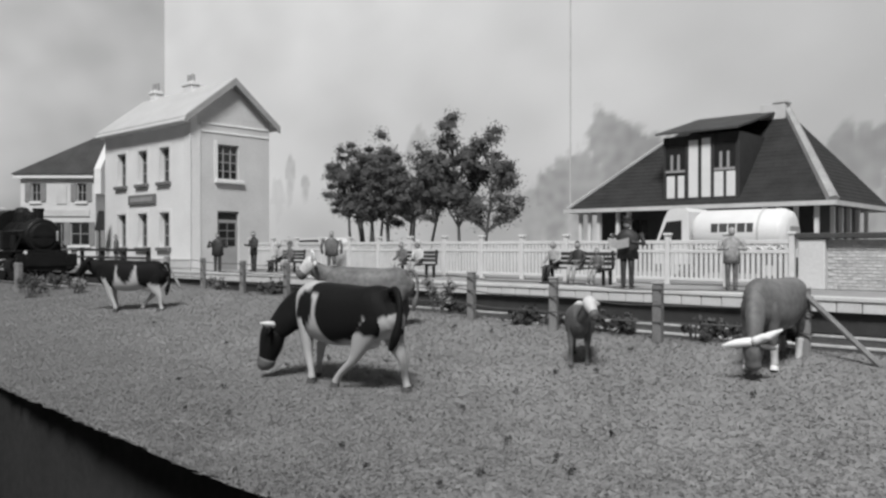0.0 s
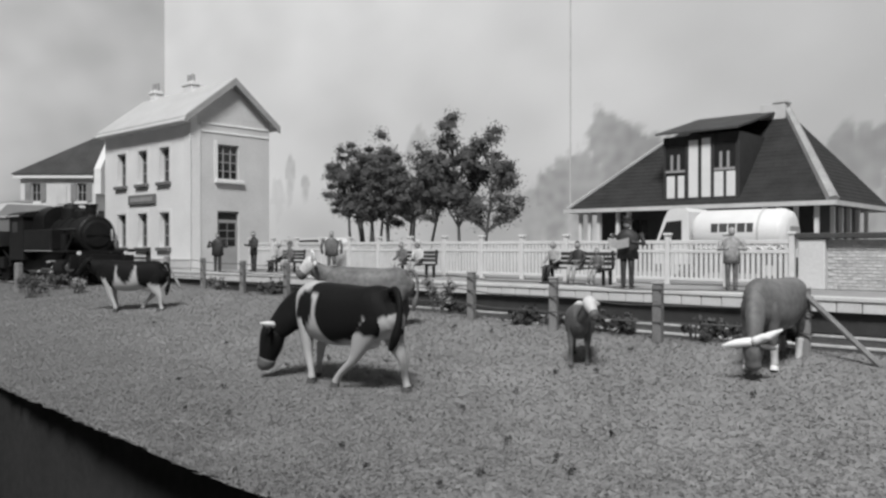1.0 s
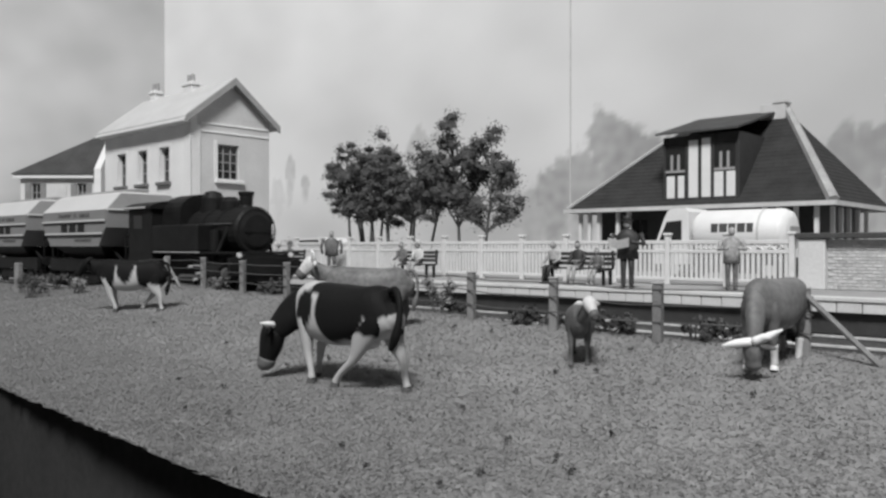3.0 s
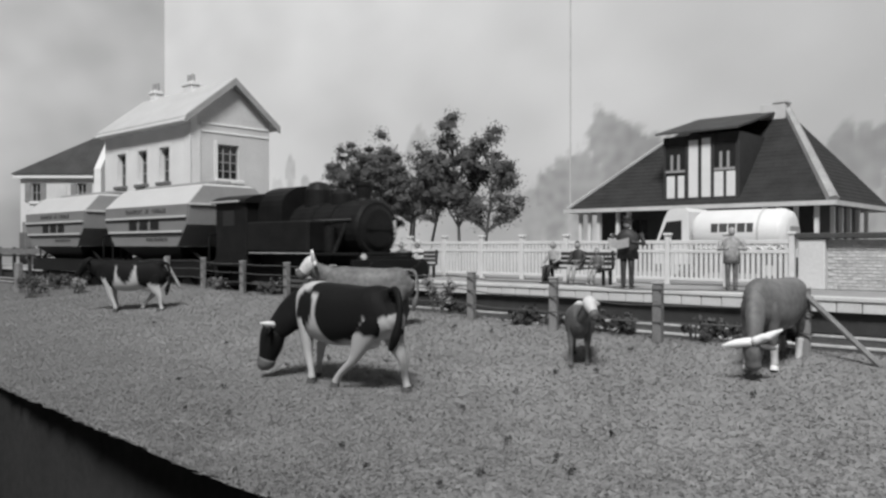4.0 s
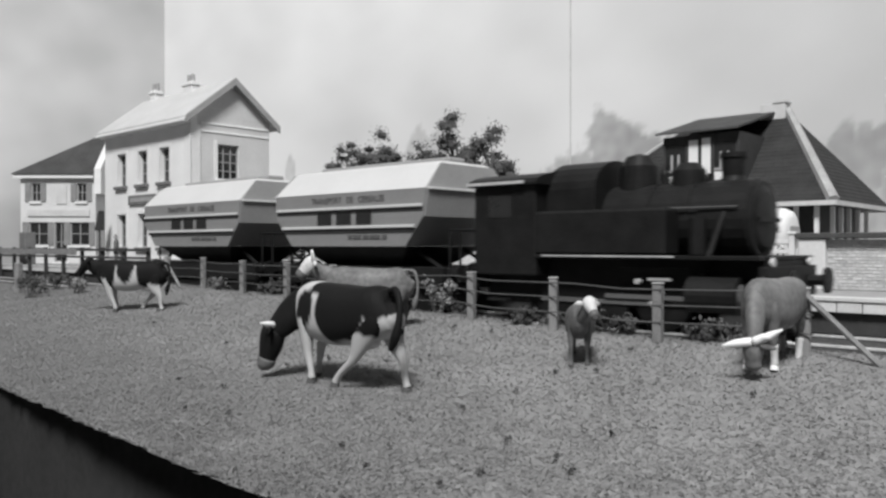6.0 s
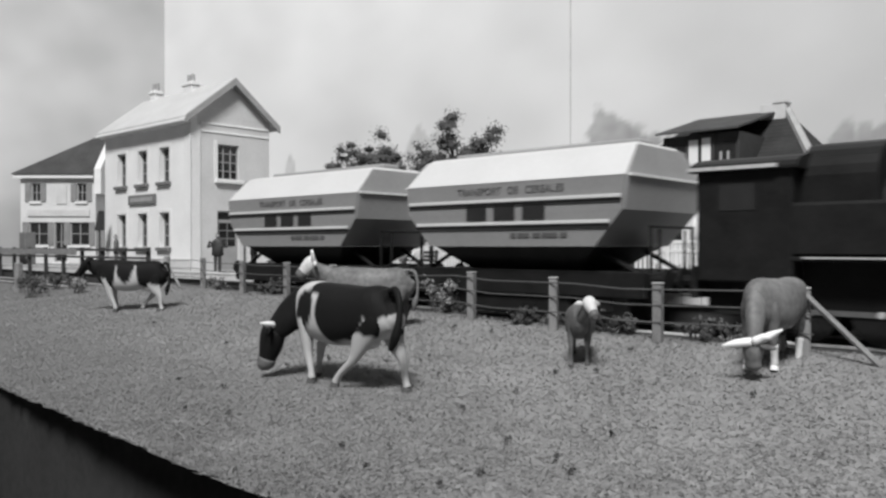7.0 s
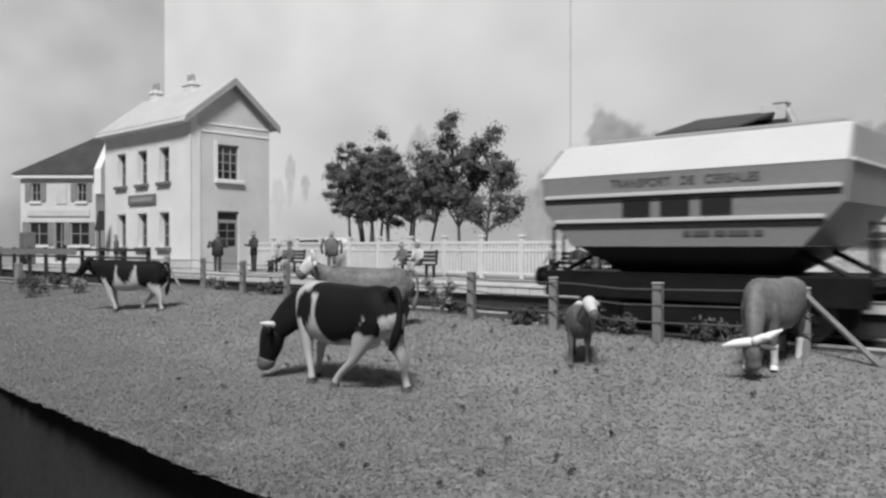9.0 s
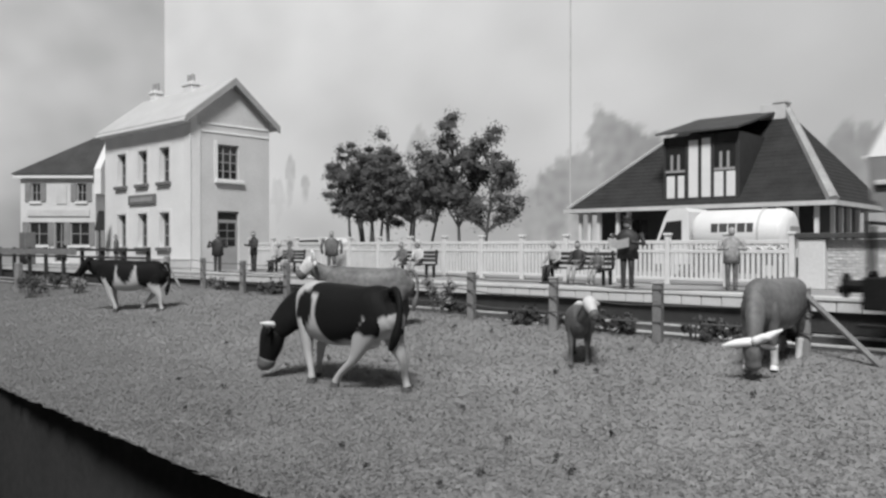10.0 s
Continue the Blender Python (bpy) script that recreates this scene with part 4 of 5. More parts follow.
def build_cow(name, x, y, turn, s, pose_of_head, hide, head_mat, leg_mat, label, stride=0.25, horn=1.0, patches=(), head_turn=0.0, muzzle=None, legs=(0.35, -0.5, -1.0, 1.0), roll=0.0, tail=None, sock=False):
    """An animal facing its own +x: body, neck, head, legs, tail, ears and horns."""
    c = thing(name, x, y, ground_z(x, y) - 0.015, turn, label, name)
    ct, st = math.cos(radians(head_turn)), math.sin(radians(head_turn))

    def q(rings, seg=14, n=4, swing=False, power=1.0):
        if swing:
            rings = [(0.6 + (r[0] - 0.6) * ct - r[1] * st, (r[0] - 0.6) * st + r[1] * ct, *r[2:]) for r in rings]
        return loft(bmesh.new(), [tuple(v * s for v in r) for r in fine(rings, n)], seg, power)
    body = part("body", q([(-1.0, 0, 1.05, 0.04, 0.05), (-0.99, 0, 1.04, 0.13, 0.16), (-0.95, 0, 1.02, 0.19, 0.24), (-0.87, 0, 0.99, 0.24, 0.3), (-0.74, 0, 0.96, 0.275, 0.33), (-0.5, 0, 0.94, 0.3, 0.33), (-0.15, 0, 0.9, 0.34, 0.38),
                           (0.2, 0, 0.91, 0.32, 0.38), (0.5, 0, 0.96, 0.25, 0.35), (0.7, 0, 0.99, 0.17, 0.26), (0.8, 0, 1.0, 0.09, 0.14)], 32, 8, False, 0.82), hide, c, smooth=True)
    if patches:
        coat(body, s, patches)
    if pose_of_head == "down":
        neck = [(0.6, 0, 1.0, 0.16, 0.28), (0.85, 0, 0.88, 0.14, 0.24), (1.05, 0, 0.7, 0.11, 0.19), (1.15, 0, 0.58, 0.1, 0.13)]
        head = [(1.12, 0, 0.71, 0.05, 0.08), (1.15, 0, 0.64, 0.14, 0.18), (1.19, 0, 0.46, 0.14, 0.19), (1.25, 0, 0.27, 0.1, 0.14), (1.28, 0, 0.16, 0.095, 0.115), (1.28, 0, 0.1, 0.04, 0.06)]
        poll = (1.1, 0.7)
    elif pose_of_head == "graze":
        neck = [(0.58, 0, 1.0, 0.16, 0.26), (0.8, 0, 0.82, 0.13, 0.2), (0.92, 0, 0.6, 0.11, 0.16), (0.98, 0, 0.46, 0.1, 0.12)]
        head = [(0.98, 0, 0.52, 0.06, 0.05), (1.0, 0, 0.46, 0.15, 0.12), (1.03, 0, 0.33, 0.14, 0.12), (1.03, 0, 0.2, 0.11, 0.09), (1.02, 0, 0.11, 0.11, 0.08), (1.01, 0, 0.06, 0.05, 0.04)]
        poll = (1.12, 0.46)
    elif pose_of_head == "low":
        neck = [(0.58, 0, 1.04, 0.15, 0.25), (0.8, 0, 0.96, 0.13, 0.19), (0.96, 0, 0.84, 0.11, 0.15), (1.02, 0, 0.78, 0.1, 0.12)]
        head = [(0.95, 0, 0.88, 0.05, 0.05), (1.0, 0, 0.8, 0.14, 0.12), (1.05, 0, 0.62, 0.13, 0.12), (1.09, 0, 0.44, 0.1, 0.09), (1.11, 0, 0.34, 0.1, 0.08), (1.11, 0, 0.28, 0.05, 0.04)]
        poll = (0.98, 0.84)
    elif pose_of_head == "level":
        neck = [(0.58, 0, 1.05, 0.15, 0.25), (0.82, 0, 1.09, 0.13, 0.2), (1.02, 0, 1.18, 0.11, 0.15)]
        head = [(0.95, 0, 1.29, 0.05, 0.05), (1.01, 0, 1.27, 0.13, 0.11), (1.14, 0, 1.15, 0.125, 0.115), (1.28, 0, 1.0, 0.085, 0.09), (1.36, 0, 0.92, 0.085, 0.08), (1.39, 0, 0.88, 0.04, 0.04)]
        poll = (0.97, 1.3)
    else:
        neck = [(0.6, 0, 1.05, 0.15, 0.25), (0.85, 0, 1.17, 0.12, 0.18), (1.05, 0, 1.3, 0.1, 0.14)]
        head = [(0.97, 0, 1.43, 0.06, 0.07), (1.02, 0, 1.41, 0.14, 0.14), (1.11, 0, 1.31, 0.135, 0.15), (1.22, 0, 1.19, 0.095, 0.115), (1.29, 0, 1.11, 0.095, 0.1), (1.32, 0, 1.08, 0.05, 0.06)]
        poll = (1.0, 1.42)
    n = part("neck", q(neck, 20, 4, True), HIDE_BLACK if hide is HIDE_PIED else hide, c, smooth=True)
    h = part("head", q(head, 20, 4, True), head_mat, c, smooth=True)
    if muzzle:
        m = head[-3:]
        part("muzzle", q([(r[0], r[1], r[2], r[3] + 0.012, r[4] + 0.012) for r in m], 16, 3, True), muzzle, h, "dark muzzle", smooth=True)
    e0, e1 = head[2], head[3]
    for sy in (-1, 1):
        ex, ey, ez = e0[0] * 0.75 + e1[0] * 0.25, sy * 0.105, e0[2] * 0.75 + e1[2] * 0.25 + 0.03
        ex, ey = 0.6 + (ex - 0.6) * ct - ey * st, (ex - 0.6) * st + ey * ct
        part("eye", ball(bmesh.new(), ex * s, ey * s, ez * s, 0.03 * s, 0.03 * s, 0.028 * s, 1), BLACK, h, "dark eye")
        part("ear", q([(poll[0] + 0.02, sy * 0.1, poll[1] - 0.05, 0.02, 0.03), (poll[0] - 0.02, sy * 0.2, poll[1] - 0.05, 0.025, 0.06), (poll[0] - 0.04, sy * 0.3, poll[1] - 0.08, 0.01, 0.02)], 8, 3, True), head_mat, h, smooth=True)
        if horn:
            k, fat = horn, 1.25 if horn > 1.2 else 1.0
            roll_up = 0.16 if k < 0.8 else 0.0
            rings = [(poll[0], sy * 0.01, poll[1], 0.05 * fat, 0.05 * fat), (poll[0] + 0.02, sy * (0.05 + 0.13 * k), poll[1] + 0.03 + roll * sy * 0.5, 0.045 * fat, 0.045 * fat), (poll[0] + 0.05, sy * (0.05 + 0.26 * k), poll[1] + 0.06 + roll_up + roll * sy, 0.012, 0.012)]
            part("horn", q(rings, 8, 3, True), HORN, h, "pale horn", smooth=True)
    for (fx, sy), k in zip(((0.48, -1), (0.48, 1), (-0.75, -1), (-0.75, 1)), legs):
        d = k * stride
        front = fx > 0
        r0 = 0.15 if front else 0.23
        rings = [(fx, sy * 0.13, 1.08, 0.06, r0 * 0.6), (fx, sy * 0.16, 0.9, 0.11, r0), (fx + 0.25 * d, sy * 0.17, 0.62, 0.08, r0 * 0.66), (fx + 0.55 * d + (0.02 if front else -0.06), sy * 0.17, 0.4, 0.052, 0.066),
                 (fx + 0.85 * d, sy * 0.17, 0.2, 0.038, 0.043), (fx + d, sy * 0.17, 0.08, 0.045, 0.05)]
        leg = part("leg", q(rings, 14, 6), HIDE_PIED if patches else leg_mat, c, smooth=True)
        if patches:
            coat(leg, s, ((fx, 1.0, 0.6, 0.17 if front else 0.3),))
        part("hoof", q([(fx + d, sy * 0.17, 0.085, 0.05, 0.055), (fx + d + 0.02, sy * 0.17, 0.0, 0.06, 0.075)], 10, 1), RUST if (leg_mat is not HIDE_WHITE and not sock) or name == "calf" or hide is HIDE_PIED else HORN, leg, "hoof")
        if sock:
            part("sock", q([(fx + 0.6 * d, sy * 0.17, 0.36, 0.06, 0.072), (fx + 0.85 * d, sy * 0.17, 0.2, 0.05, 0.055), (fx + d, sy * 0.17, 0.07, 0.056, 0.062)], 12, 4), HIDE_WHITE, leg, "white lower leg", smooth=True)
    if name == "cow":
        part("udder", ball(bmesh.new(), -0.55 * s, 0, 0.6 * s, 0.16 * s, 0.13 * s, 0.1 * s), HIDE_WHITE, c, "pale udder", smooth=True)
    part("tail", q(tail or [(-0.95, 0, 1.22, 0.035, 0.04), (-1.06, 0, 1.2, 0.03, 0.035), (-1.13, 0.03, 1.0, 0.028, 0.028), (-1.13, 0.05, 0.75, 0.03, 0.03), (-1.08, 0.06, 0.58, 0.055, 0.06), (-1.06, 0.06, 0.42, 0.02, 0.02)], 10, 6), HIDE_BLACK if hide is HIDE_PIED else hide, c, smooth=True)
    return c


build_cow("cow", -8.08, 6.92, 179, 1.06, "down", HIDE_PIED, HIDE_BLACK, HIDE_WHITE, "black and white pied cow grazing on the meadow", 0.36, 1.05,
          ((0.4, 0.98, 0.22, 0.24), (-0.22, 1.02, 0.31, 0.44), (-0.45, 1.0, 0.3, 0.36), (-0.25, 1.25, 0.56, 0.13), (-0.8, 1.12, 0.34, 0.24), (0.82, 0.9, 0.13, 0.24)), 24, HIDE_CALF, (0.5, -0.35, -0.8, 1.75), 0.0,
          [(-0.93, 0, 1.22, 0.045, 0.05), (-1.06, 0.04, 1.24, 0.04, 0.045), (-1.18, 0.1, 1.12, 0.038, 0.04), (-1.22, 0.14, 0.92, 0.038, 0.04), (-1.18, 0.16, 0.72, 0.055, 0.06), (-1.1, 0.16, 0.56, 0.03, 0.03)])
build_cow("cow", -18.63, 9.2, 214, 0.97, "level", HIDE_PIED, HIDE_BLACK, HIDE_WHITE, "black and white pied cow walking on the meadow", 0.28, 0.0,
          ((0.56, 1.0, 0.36, 0.8), (-0.1, 1.04, 0.22, 0.3), (-0.74, 1.02, 0.38, 0.45), (-0.1, 1.27, 0.7, 0.13)), 0, None, (-0.3, -0.9, 1.6, -0.9))
build_cow("cow", -10.75, 9.75, 214, 0.9, "up", HIDE_FAWN, HIDE_FACE, HIDE_FAWN, "fawn cow with white face standing on the meadow", 0.1, 0.7, (), 15, HIDE_CALF)
build_cow("cow", -3.55, 10.1, 270, 0.85, "graze", HIDE_FAWN, HIDE_FAWN, HIDE_FAWN, "fawn cow with long pale horns grazing by the fence", 0.15, 1.3, (), 13, None, (0.35, -0.5, -1.0, 1.0), 0.13, None, True)
build_cow("calf", -5.85, 9.3, 300, 0.62, "up", HIDE_CALF, HIDE_WHITE, HIDE_CALF, "small brown calf with a white face", 0.16, 0, (), 30, HIDE_CALF)


# ---- trees and weeds ----
def build_tree(x, y, h, crown_r, label, seed, lean=0.0, density=1.0, low=0.4, limbs=18, pad=1.0):
    rnd = random.Random(seed)
    t = thing("tree", x, y, PLAT, 0, label, "tree", "trees behind the fence")
    bm = bmesh.new()
    tips = []
    rings, px, py = [], 0.0, 0.0
    for k in range(7):
        f = k / 6
        rings.append((px, py, h * 0.86 * f, 0.08 * (1 - 0.7 * f), 0.08 * (1 - 0.7 * f)))
        px += lean + rnd.uniform(-0.09, 0.09)
        py += rnd.uniform(-0.06, 0.06)
    loft(bm, rings, 8)
    for k in range(limbs):
        f = low + (1 - low) * (k + rnd.random()) / limbs
        base = rings[min(6, max(1, int(f * 6)))]
        a = rnd.uniform(0, 2 * math.pi)
        r = crown_r * (0.4 + 0.6 * math.sin(math.pi * (0.15 + 0.75 * (f - low) / (1 - low)))) * rnd.uniform(0.5, 1.05)
        tip = (base[0] + r * math.cos(a), base[1] + r * math.sin(a), min(h, h * 0.86 * f + rnd.uniform(0.0, 0.7)))
        rod(bm, base[:3], tip, 0.045, 0.012, 5)
        tips.append(tip)
    tips.append((px - lean, py, h))
    part("trunk", bm, BARK, t, "slender dark trunk and limbs")
    verts, faces = [], []
    for tip in tips:
        leaf_cloud(verts, faces, rnd, tip, pad * rnd.uniform(0.3, 0.52) * crown_r / 1.25, int(560 * density), 0.06, 0.5)
    tagged(sheet("crown", verts, faces, LEAF, t), "dark crown of small leaves", kind="stuff")


for i, (tx, ty, th, tr, ln) in enumerate(((-27.0, 24.0, 5.5, 1.1, -0.16), (-26.6, 24.4, 5.7, 1.3, -0.18), (-26.1, 23.7, 5.2, 1.3, -0.08), (-25.3, 24.5, 6.0, 1.2, -0.04), (-24.6, 23.8, 5.2, 1.3, -0.02),
                                          (-24.0, 24.6, 5.3, 1.3, 0.05), (-23.4, 23.8, 4.7, 1.3, 0.08), (-22.8, 24.3, 4.7, 1.2, 0.12), (-26.2, 24.8, 5.3, 1.3, 0.1), (-24.9, 23.3, 4.9, 1.3, -0.1),
                                          (-25.6, 23.4, 4.8, 1.2, 0.07), (-23.9, 23.2, 4.5, 1.2, -0.05))):
    build_tree(tx, ty, th, tr, "leafy dark tree in a clump behind the fence", 10 + i, ln, low=0.5, limbs=22)
build_tree(-20.9, 24.4, 6.3, 1.05, "tall loose tree with gaps in its crown", 31, -0.04, density=1.5, low=0.42, limbs=30, pad=1.3)
build_tree(-19.7, 24.2, 5.5, 1.35, "tall loose tree with gaps in its crown", 38, 0.1, density=1.5, low=0.36, limbs=34, pad=1.2)


def build_weed(x, y, r, h, seed, label, material, name="bush"):
    rnd = random.Random(seed)
    z = ground_z(x, y)
    t = thing(name, x, y, z - 0.02, 0, label, name, "weeds along the track")
    bm = bmesh.new()
    tips = []
    for k in range(9):
        a = rnd.uniform(0, 6.28)
        tip = (r * rnd.uniform(0.2, 0.9) * math.cos(a), r * 0.6 * rnd.uniform(0.2, 0.9) * math.sin(a), h * rnd.uniform(0.35, 0.9))
        rod(bm, (tip[0] * 0.2, tip[1] * 0.2, 0), tip, 0.018, 0.008, 4)
        tips.append(tip)
    part("stalk", bm, BARK, t, "thin stalks", kind="stuff")
    verts, faces = [], []
    for tip in tips:
        leaf_cloud(verts, faces, rnd, tip, 0.42 * min(r, h) * rnd.uniform(0.7, 1.1), 130, 0.045, 0.8, -0.35)
    verts = [(a, b, max(0.0, q)) for a, b, q in verts]
    tagged(sheet("leaves", verts, faces, material, t), "small leaves", kind="stuff")


PALE_LEAF = grey("pale_weed", 0.2, 0.8, 0.5, 3, 14, 0.2)
for i, (wx, wy, wr, wh, wm) in enumerate(((-25.9, 9.6, 0.8, 0.75, LEAF_DARK), (-27.2, 10.4, 0.7, 0.6, PALE_LEAF), (-28.8, 11.6, 0.7, 0.6, LEAF_DARK), (-24.9, 10.6, 0.5, 0.45, PALE_LEAF),
                                     (-10.75, 11.75, 0.45, 0.8, PALE_LEAF), (-10.2, 11.9, 0.4, 0.5, LEAF_DARK), (-8.3, 11.2, 0.5, 0.28, LEAF_DARK), (-7.9, 11.5, 0.4, 0.3, LEAF_DARK),
                                     (-6.5, 11.2, 0.6, 0.3, LEAF_DARK), (-6.0, 11.05, 0.5, 0.28, LEAF_DARK), (-5.0, 11.1, 0.6, 0.32, LEAF_DARK), (-4.5, 11.0, 0.55, 0.28, LEAF_DARK), (-3.9, 11.1, 0.4, 0.3, LEAF_DARK),
                                     (-12.2, 11.8, 0.4, 0.35, LEAF_DARK), (-16.8, 12.1, 0.5, 0.35, LEAF_DARK), (-19.6, 12.3, 0.5, 0.35, PALE_LEAF))):
    build_weed(wx, wy, wr, wh, 60 + i, "low straggling weed beside the track" if wr < 0.6 else "straggling bush at the meadow's edge", wm)

# ---- platform furniture and figurines ----
def figure_mesh(h, seated, arms, hat, wide=1.0, paper=False):
    """A plain toy figure, one mesh: legs, coat, arms and head."""
    bm = bmesh.new()
    if seated:
        for y in (-0.09, 0.09):
            loft(bm, [(0.0, y, 0.5, 0.085, 0.085), (0.38, y, 0.5, 0.07, 0.07), (0.42, y, 0.44, 0.06, 0.06), (0.46, y, 0.06, 0.045, 0.05)], 8)
            rod(bm, (0.42, y, 0.035), (0.62, y, 0.035), 0.04, 0.035, 6)
        loft(bm, [(0.0, 0, 0.44, 0.17, 0.13), (0.0, 0, 0.75, 0.18, 0.12), (0.03, 0, 1.0, 0.2, 0.11), (0.04, 0, 1.06, 0.07, 0.06)], 10)
        for y in (-0.22, 0.22):
            loft(bm, [(0.03, y, 1.0, 0.055, 0.055), (0.05, y * 1.15, 0.75, 0.05, 0.05), (0.3, y * 0.8, 0.65, 0.04, 0.04)], 6)
        ball(bm, 0.06, 0, 1.2, 0.105, 0.095, 0.13)
    else:
        for y in (-0.1, 0.1):
            loft(bm, [(0.02, y, 0.04, 0.055, 0.06), (0.0, y, 0.1, 0.06, 0.065), (0.0, y, 0.45, 0.07, 0.08), (0.0, y * 0.9, 0.86, 0.1, 0.11)], 8)
            rod(bm, (-0.05, y, 0.035), (0.17, y, 0.035), 0.045, 0.035, 6)
        loft(bm, [(0.0, 0, 0.72, 0.2 * wide, 0.14), (0.0, 0, 1.0, 0.19 * wide, 0.13), (0.0, 0, 1.3, 0.23 * wide, 0.13), (0.0, 0, 1.42, 0.16, 0.1), (0.0, 0, 1.48, 0.06, 0.06)], 10)
        for y in (-0.25 * wide, 0.25 * wide):
            if arms:
                loft(bm, [(0.0, y, 1.36, 0.06, 0.06), (0.03, y * 1.25, 1.1, 0.055, 0.055), (0.34, y * 0.55, 1.14, 0.045, 0.045)], 6)
            else:
                loft(bm, [(0.0, y, 1.36, 0.06, 0.06), (0.0, y * 1.2, 1.08, 0.055, 0.055), (0.06, y * 1.1, 0.8, 0.045, 0.045)], 6)
        ball(bm, 0.02, 0, 1.6, 0.11, 0.095, 0.13)
    hz = 1.26 if seated else 1.66
    if hat:
        rod(bm, (0.02, 0, hz), (0.02, 0, hz + 0.03), 0.16, 0.15, 12)
        rod(bm, (0.02, 0, hz + 0.03), (0.02, 0, hz + 0.13), 0.11, 0.1, 12)
    bmesh.ops.scale(bm, vec=(h / 1.73,) * 3, verts=bm.verts)
    return bm


FIG_DARK = grey("dark_painted_figure", 0.03, 0.6, 0.5, 3, 14, 0.1)
FIG_MID = grey("grey_painted_figure", 0.11, 0.6, 0.6, 3, 12, 0.1)
FIG_PALE = grey("pale_painted_figure", 0.5, 0.6, 0.4, 3, 12, 0.1)


FIG_SKIN = grey("painted_skin", 0.3, 0.6, 0.3, 4, 20, 0.1)
FIG_LIGHT = grey("light_grey_painted_figure", 0.3, 0.6, 0.5, 3, 12, 0.1)


def figurine(x, y, turn, h, material, label, seated=False, arms=False, hat=False, wide=1.0, z=PLAT, lower=None):
    ob = part("figurine", figure_mesh(h, seated, arms, hat, wide), material, None, smooth=True)
    ob.data.materials.append(lower or material)
    ob.data.materials.append(FIG_SKIN)
    k = K * h / 1.73
    waist, chin, brim = (0.6, 1.07, 1.25) if seated else (0.86, 1.47, 1.65)
    for f in ob.data.polygons:
        up = f.center.z / k
        f.material_index = 1 if up < waist else 2 if chin < up < brim else 0
    ob.matrix_world = pose(x * K, y * K, (z + 0.004) * K, 0, 0, turn)
    tagged(ob, label, "figurine", "figurines on the platform")


figurine(-9.72, 17.62, 285, 1.72, FIG_DARK, "standing dark-coated toy figure with hat and newspaper", arms=True, hat=True, wide=1.35)
news = thing("newspaper", -9.77, 17.27, PLAT + 1.13, 295, "open pale newspaper held by a figurine", "newspaper")
part("sheet", prism(bmesh.new(), [(-0.25, -0.1), (0.0, -0.16), (0.25, -0.1), (0.25, 0.12), (0.0, 0.06), (-0.25, 0.12)], "x", 0.0, 0.03), HIP, news)
figurine(-7.5, 18.6, 300, 1.5, FIG_LIGHT, "standing toy figure in pale shirt and dark trousers", arms=True, wide=1.1, lower=FIG_MID)
figurine(-28.3, 17.75, 310, 1.58, FIG_DARK, "standing toy figure in dark jacket near the station", arms=True, wide=1.35)
figurine(-27.6, 19.0, 265, 1.66, FIG_DARK, "standing toy figure in dark suit near the door", arms=True, wide=1.1)
figurine(-23.2, 19.45, 128, 1.62, FIG_MID, "standing grey-coated toy figure by the fence", wide=1.4)
figurine(-36.6, 17.5, 240, 1.6, FIG_MID, "standing grey toy figure at the platform railing")


def build_bench(x, y, turn, w, label):
    t = thing("bench", x, y, PLAT, turn, label, "bench", "platform benches")
    for k in range(4):
        part("seat_slat", bx(-w / 2, w / 2, -0.38 + k * 0.11, -0.29 + k * 0.11, 0.42, 0.46, 0.005), DARK, t)
    for k in range(3):
        part("back_slat", bx(-w / 2, w / 2, 0.06 + k * 0.03, 0.09 + k * 0.03, 0.52 + k * 0.13, 0.62 + k * 0.13, 0.005), DARK, t)
    for sx in (-1, 1):
        u = sx * (w / 2 - 0.12)
        bm = bx(u - 0.035, u + 0.035, -0.36, -0.29, 0, 0.42)
        box(bm, u - 0.035, u + 0.035, 0.0, 0.07, 0, 0.42)
        box(bm, u - 0.033, u + 0.033, -0.36, 0.1, 0.385, 0.418)
        box(bm, u - 0.03, u + 0.03, 0.145, 0.19, 0.42, 0.92)
        part("leg_frame", bm, BLACK, t, "black bench leg frame")


build_bench(-25.75, 19.35, 0, 1.9, "dark slatted bench with two seated figurines")
build_bench(-18.55, 19.3, 0, 1.7, "dark slatted bench with two seated figurines")
build_bench(-11.8, 18.75, 0, 2.1, "dark slatted bench with three seated figurines")
for fx, fy, mt, lb, ht in ((-26.1, 19.2, FIG_LIGHT, "seated pale toy figure on a bench", False), (-25.4, 19.2, FIG_MID, "seated toy figure with dark cap on a bench", True),
                           (-19.1, 19.15, FIG_MID, "seated grey toy figure on a bench", False), (-18.35, 19.15, FIG_PALE, "seated pale toy figure with hat on a bench", True),
                           (-12.55, 18.6, FIG_LIGHT, "seated pale toy figure reclining on a bench", False), (-11.75, 18.6, FIG_DARK, "seated dark toy figure on a bench", False), (-11.15, 18.6, FIG_MID, "small seated toy figure on a bench", False)):
    figurine(fx, fy, 270, 1.55 if "small" not in lb else 1.3, mt, lb, True, False, ht, lower=FIG_DARK if mt is FIG_LIGHT else FIG_LIGHT)


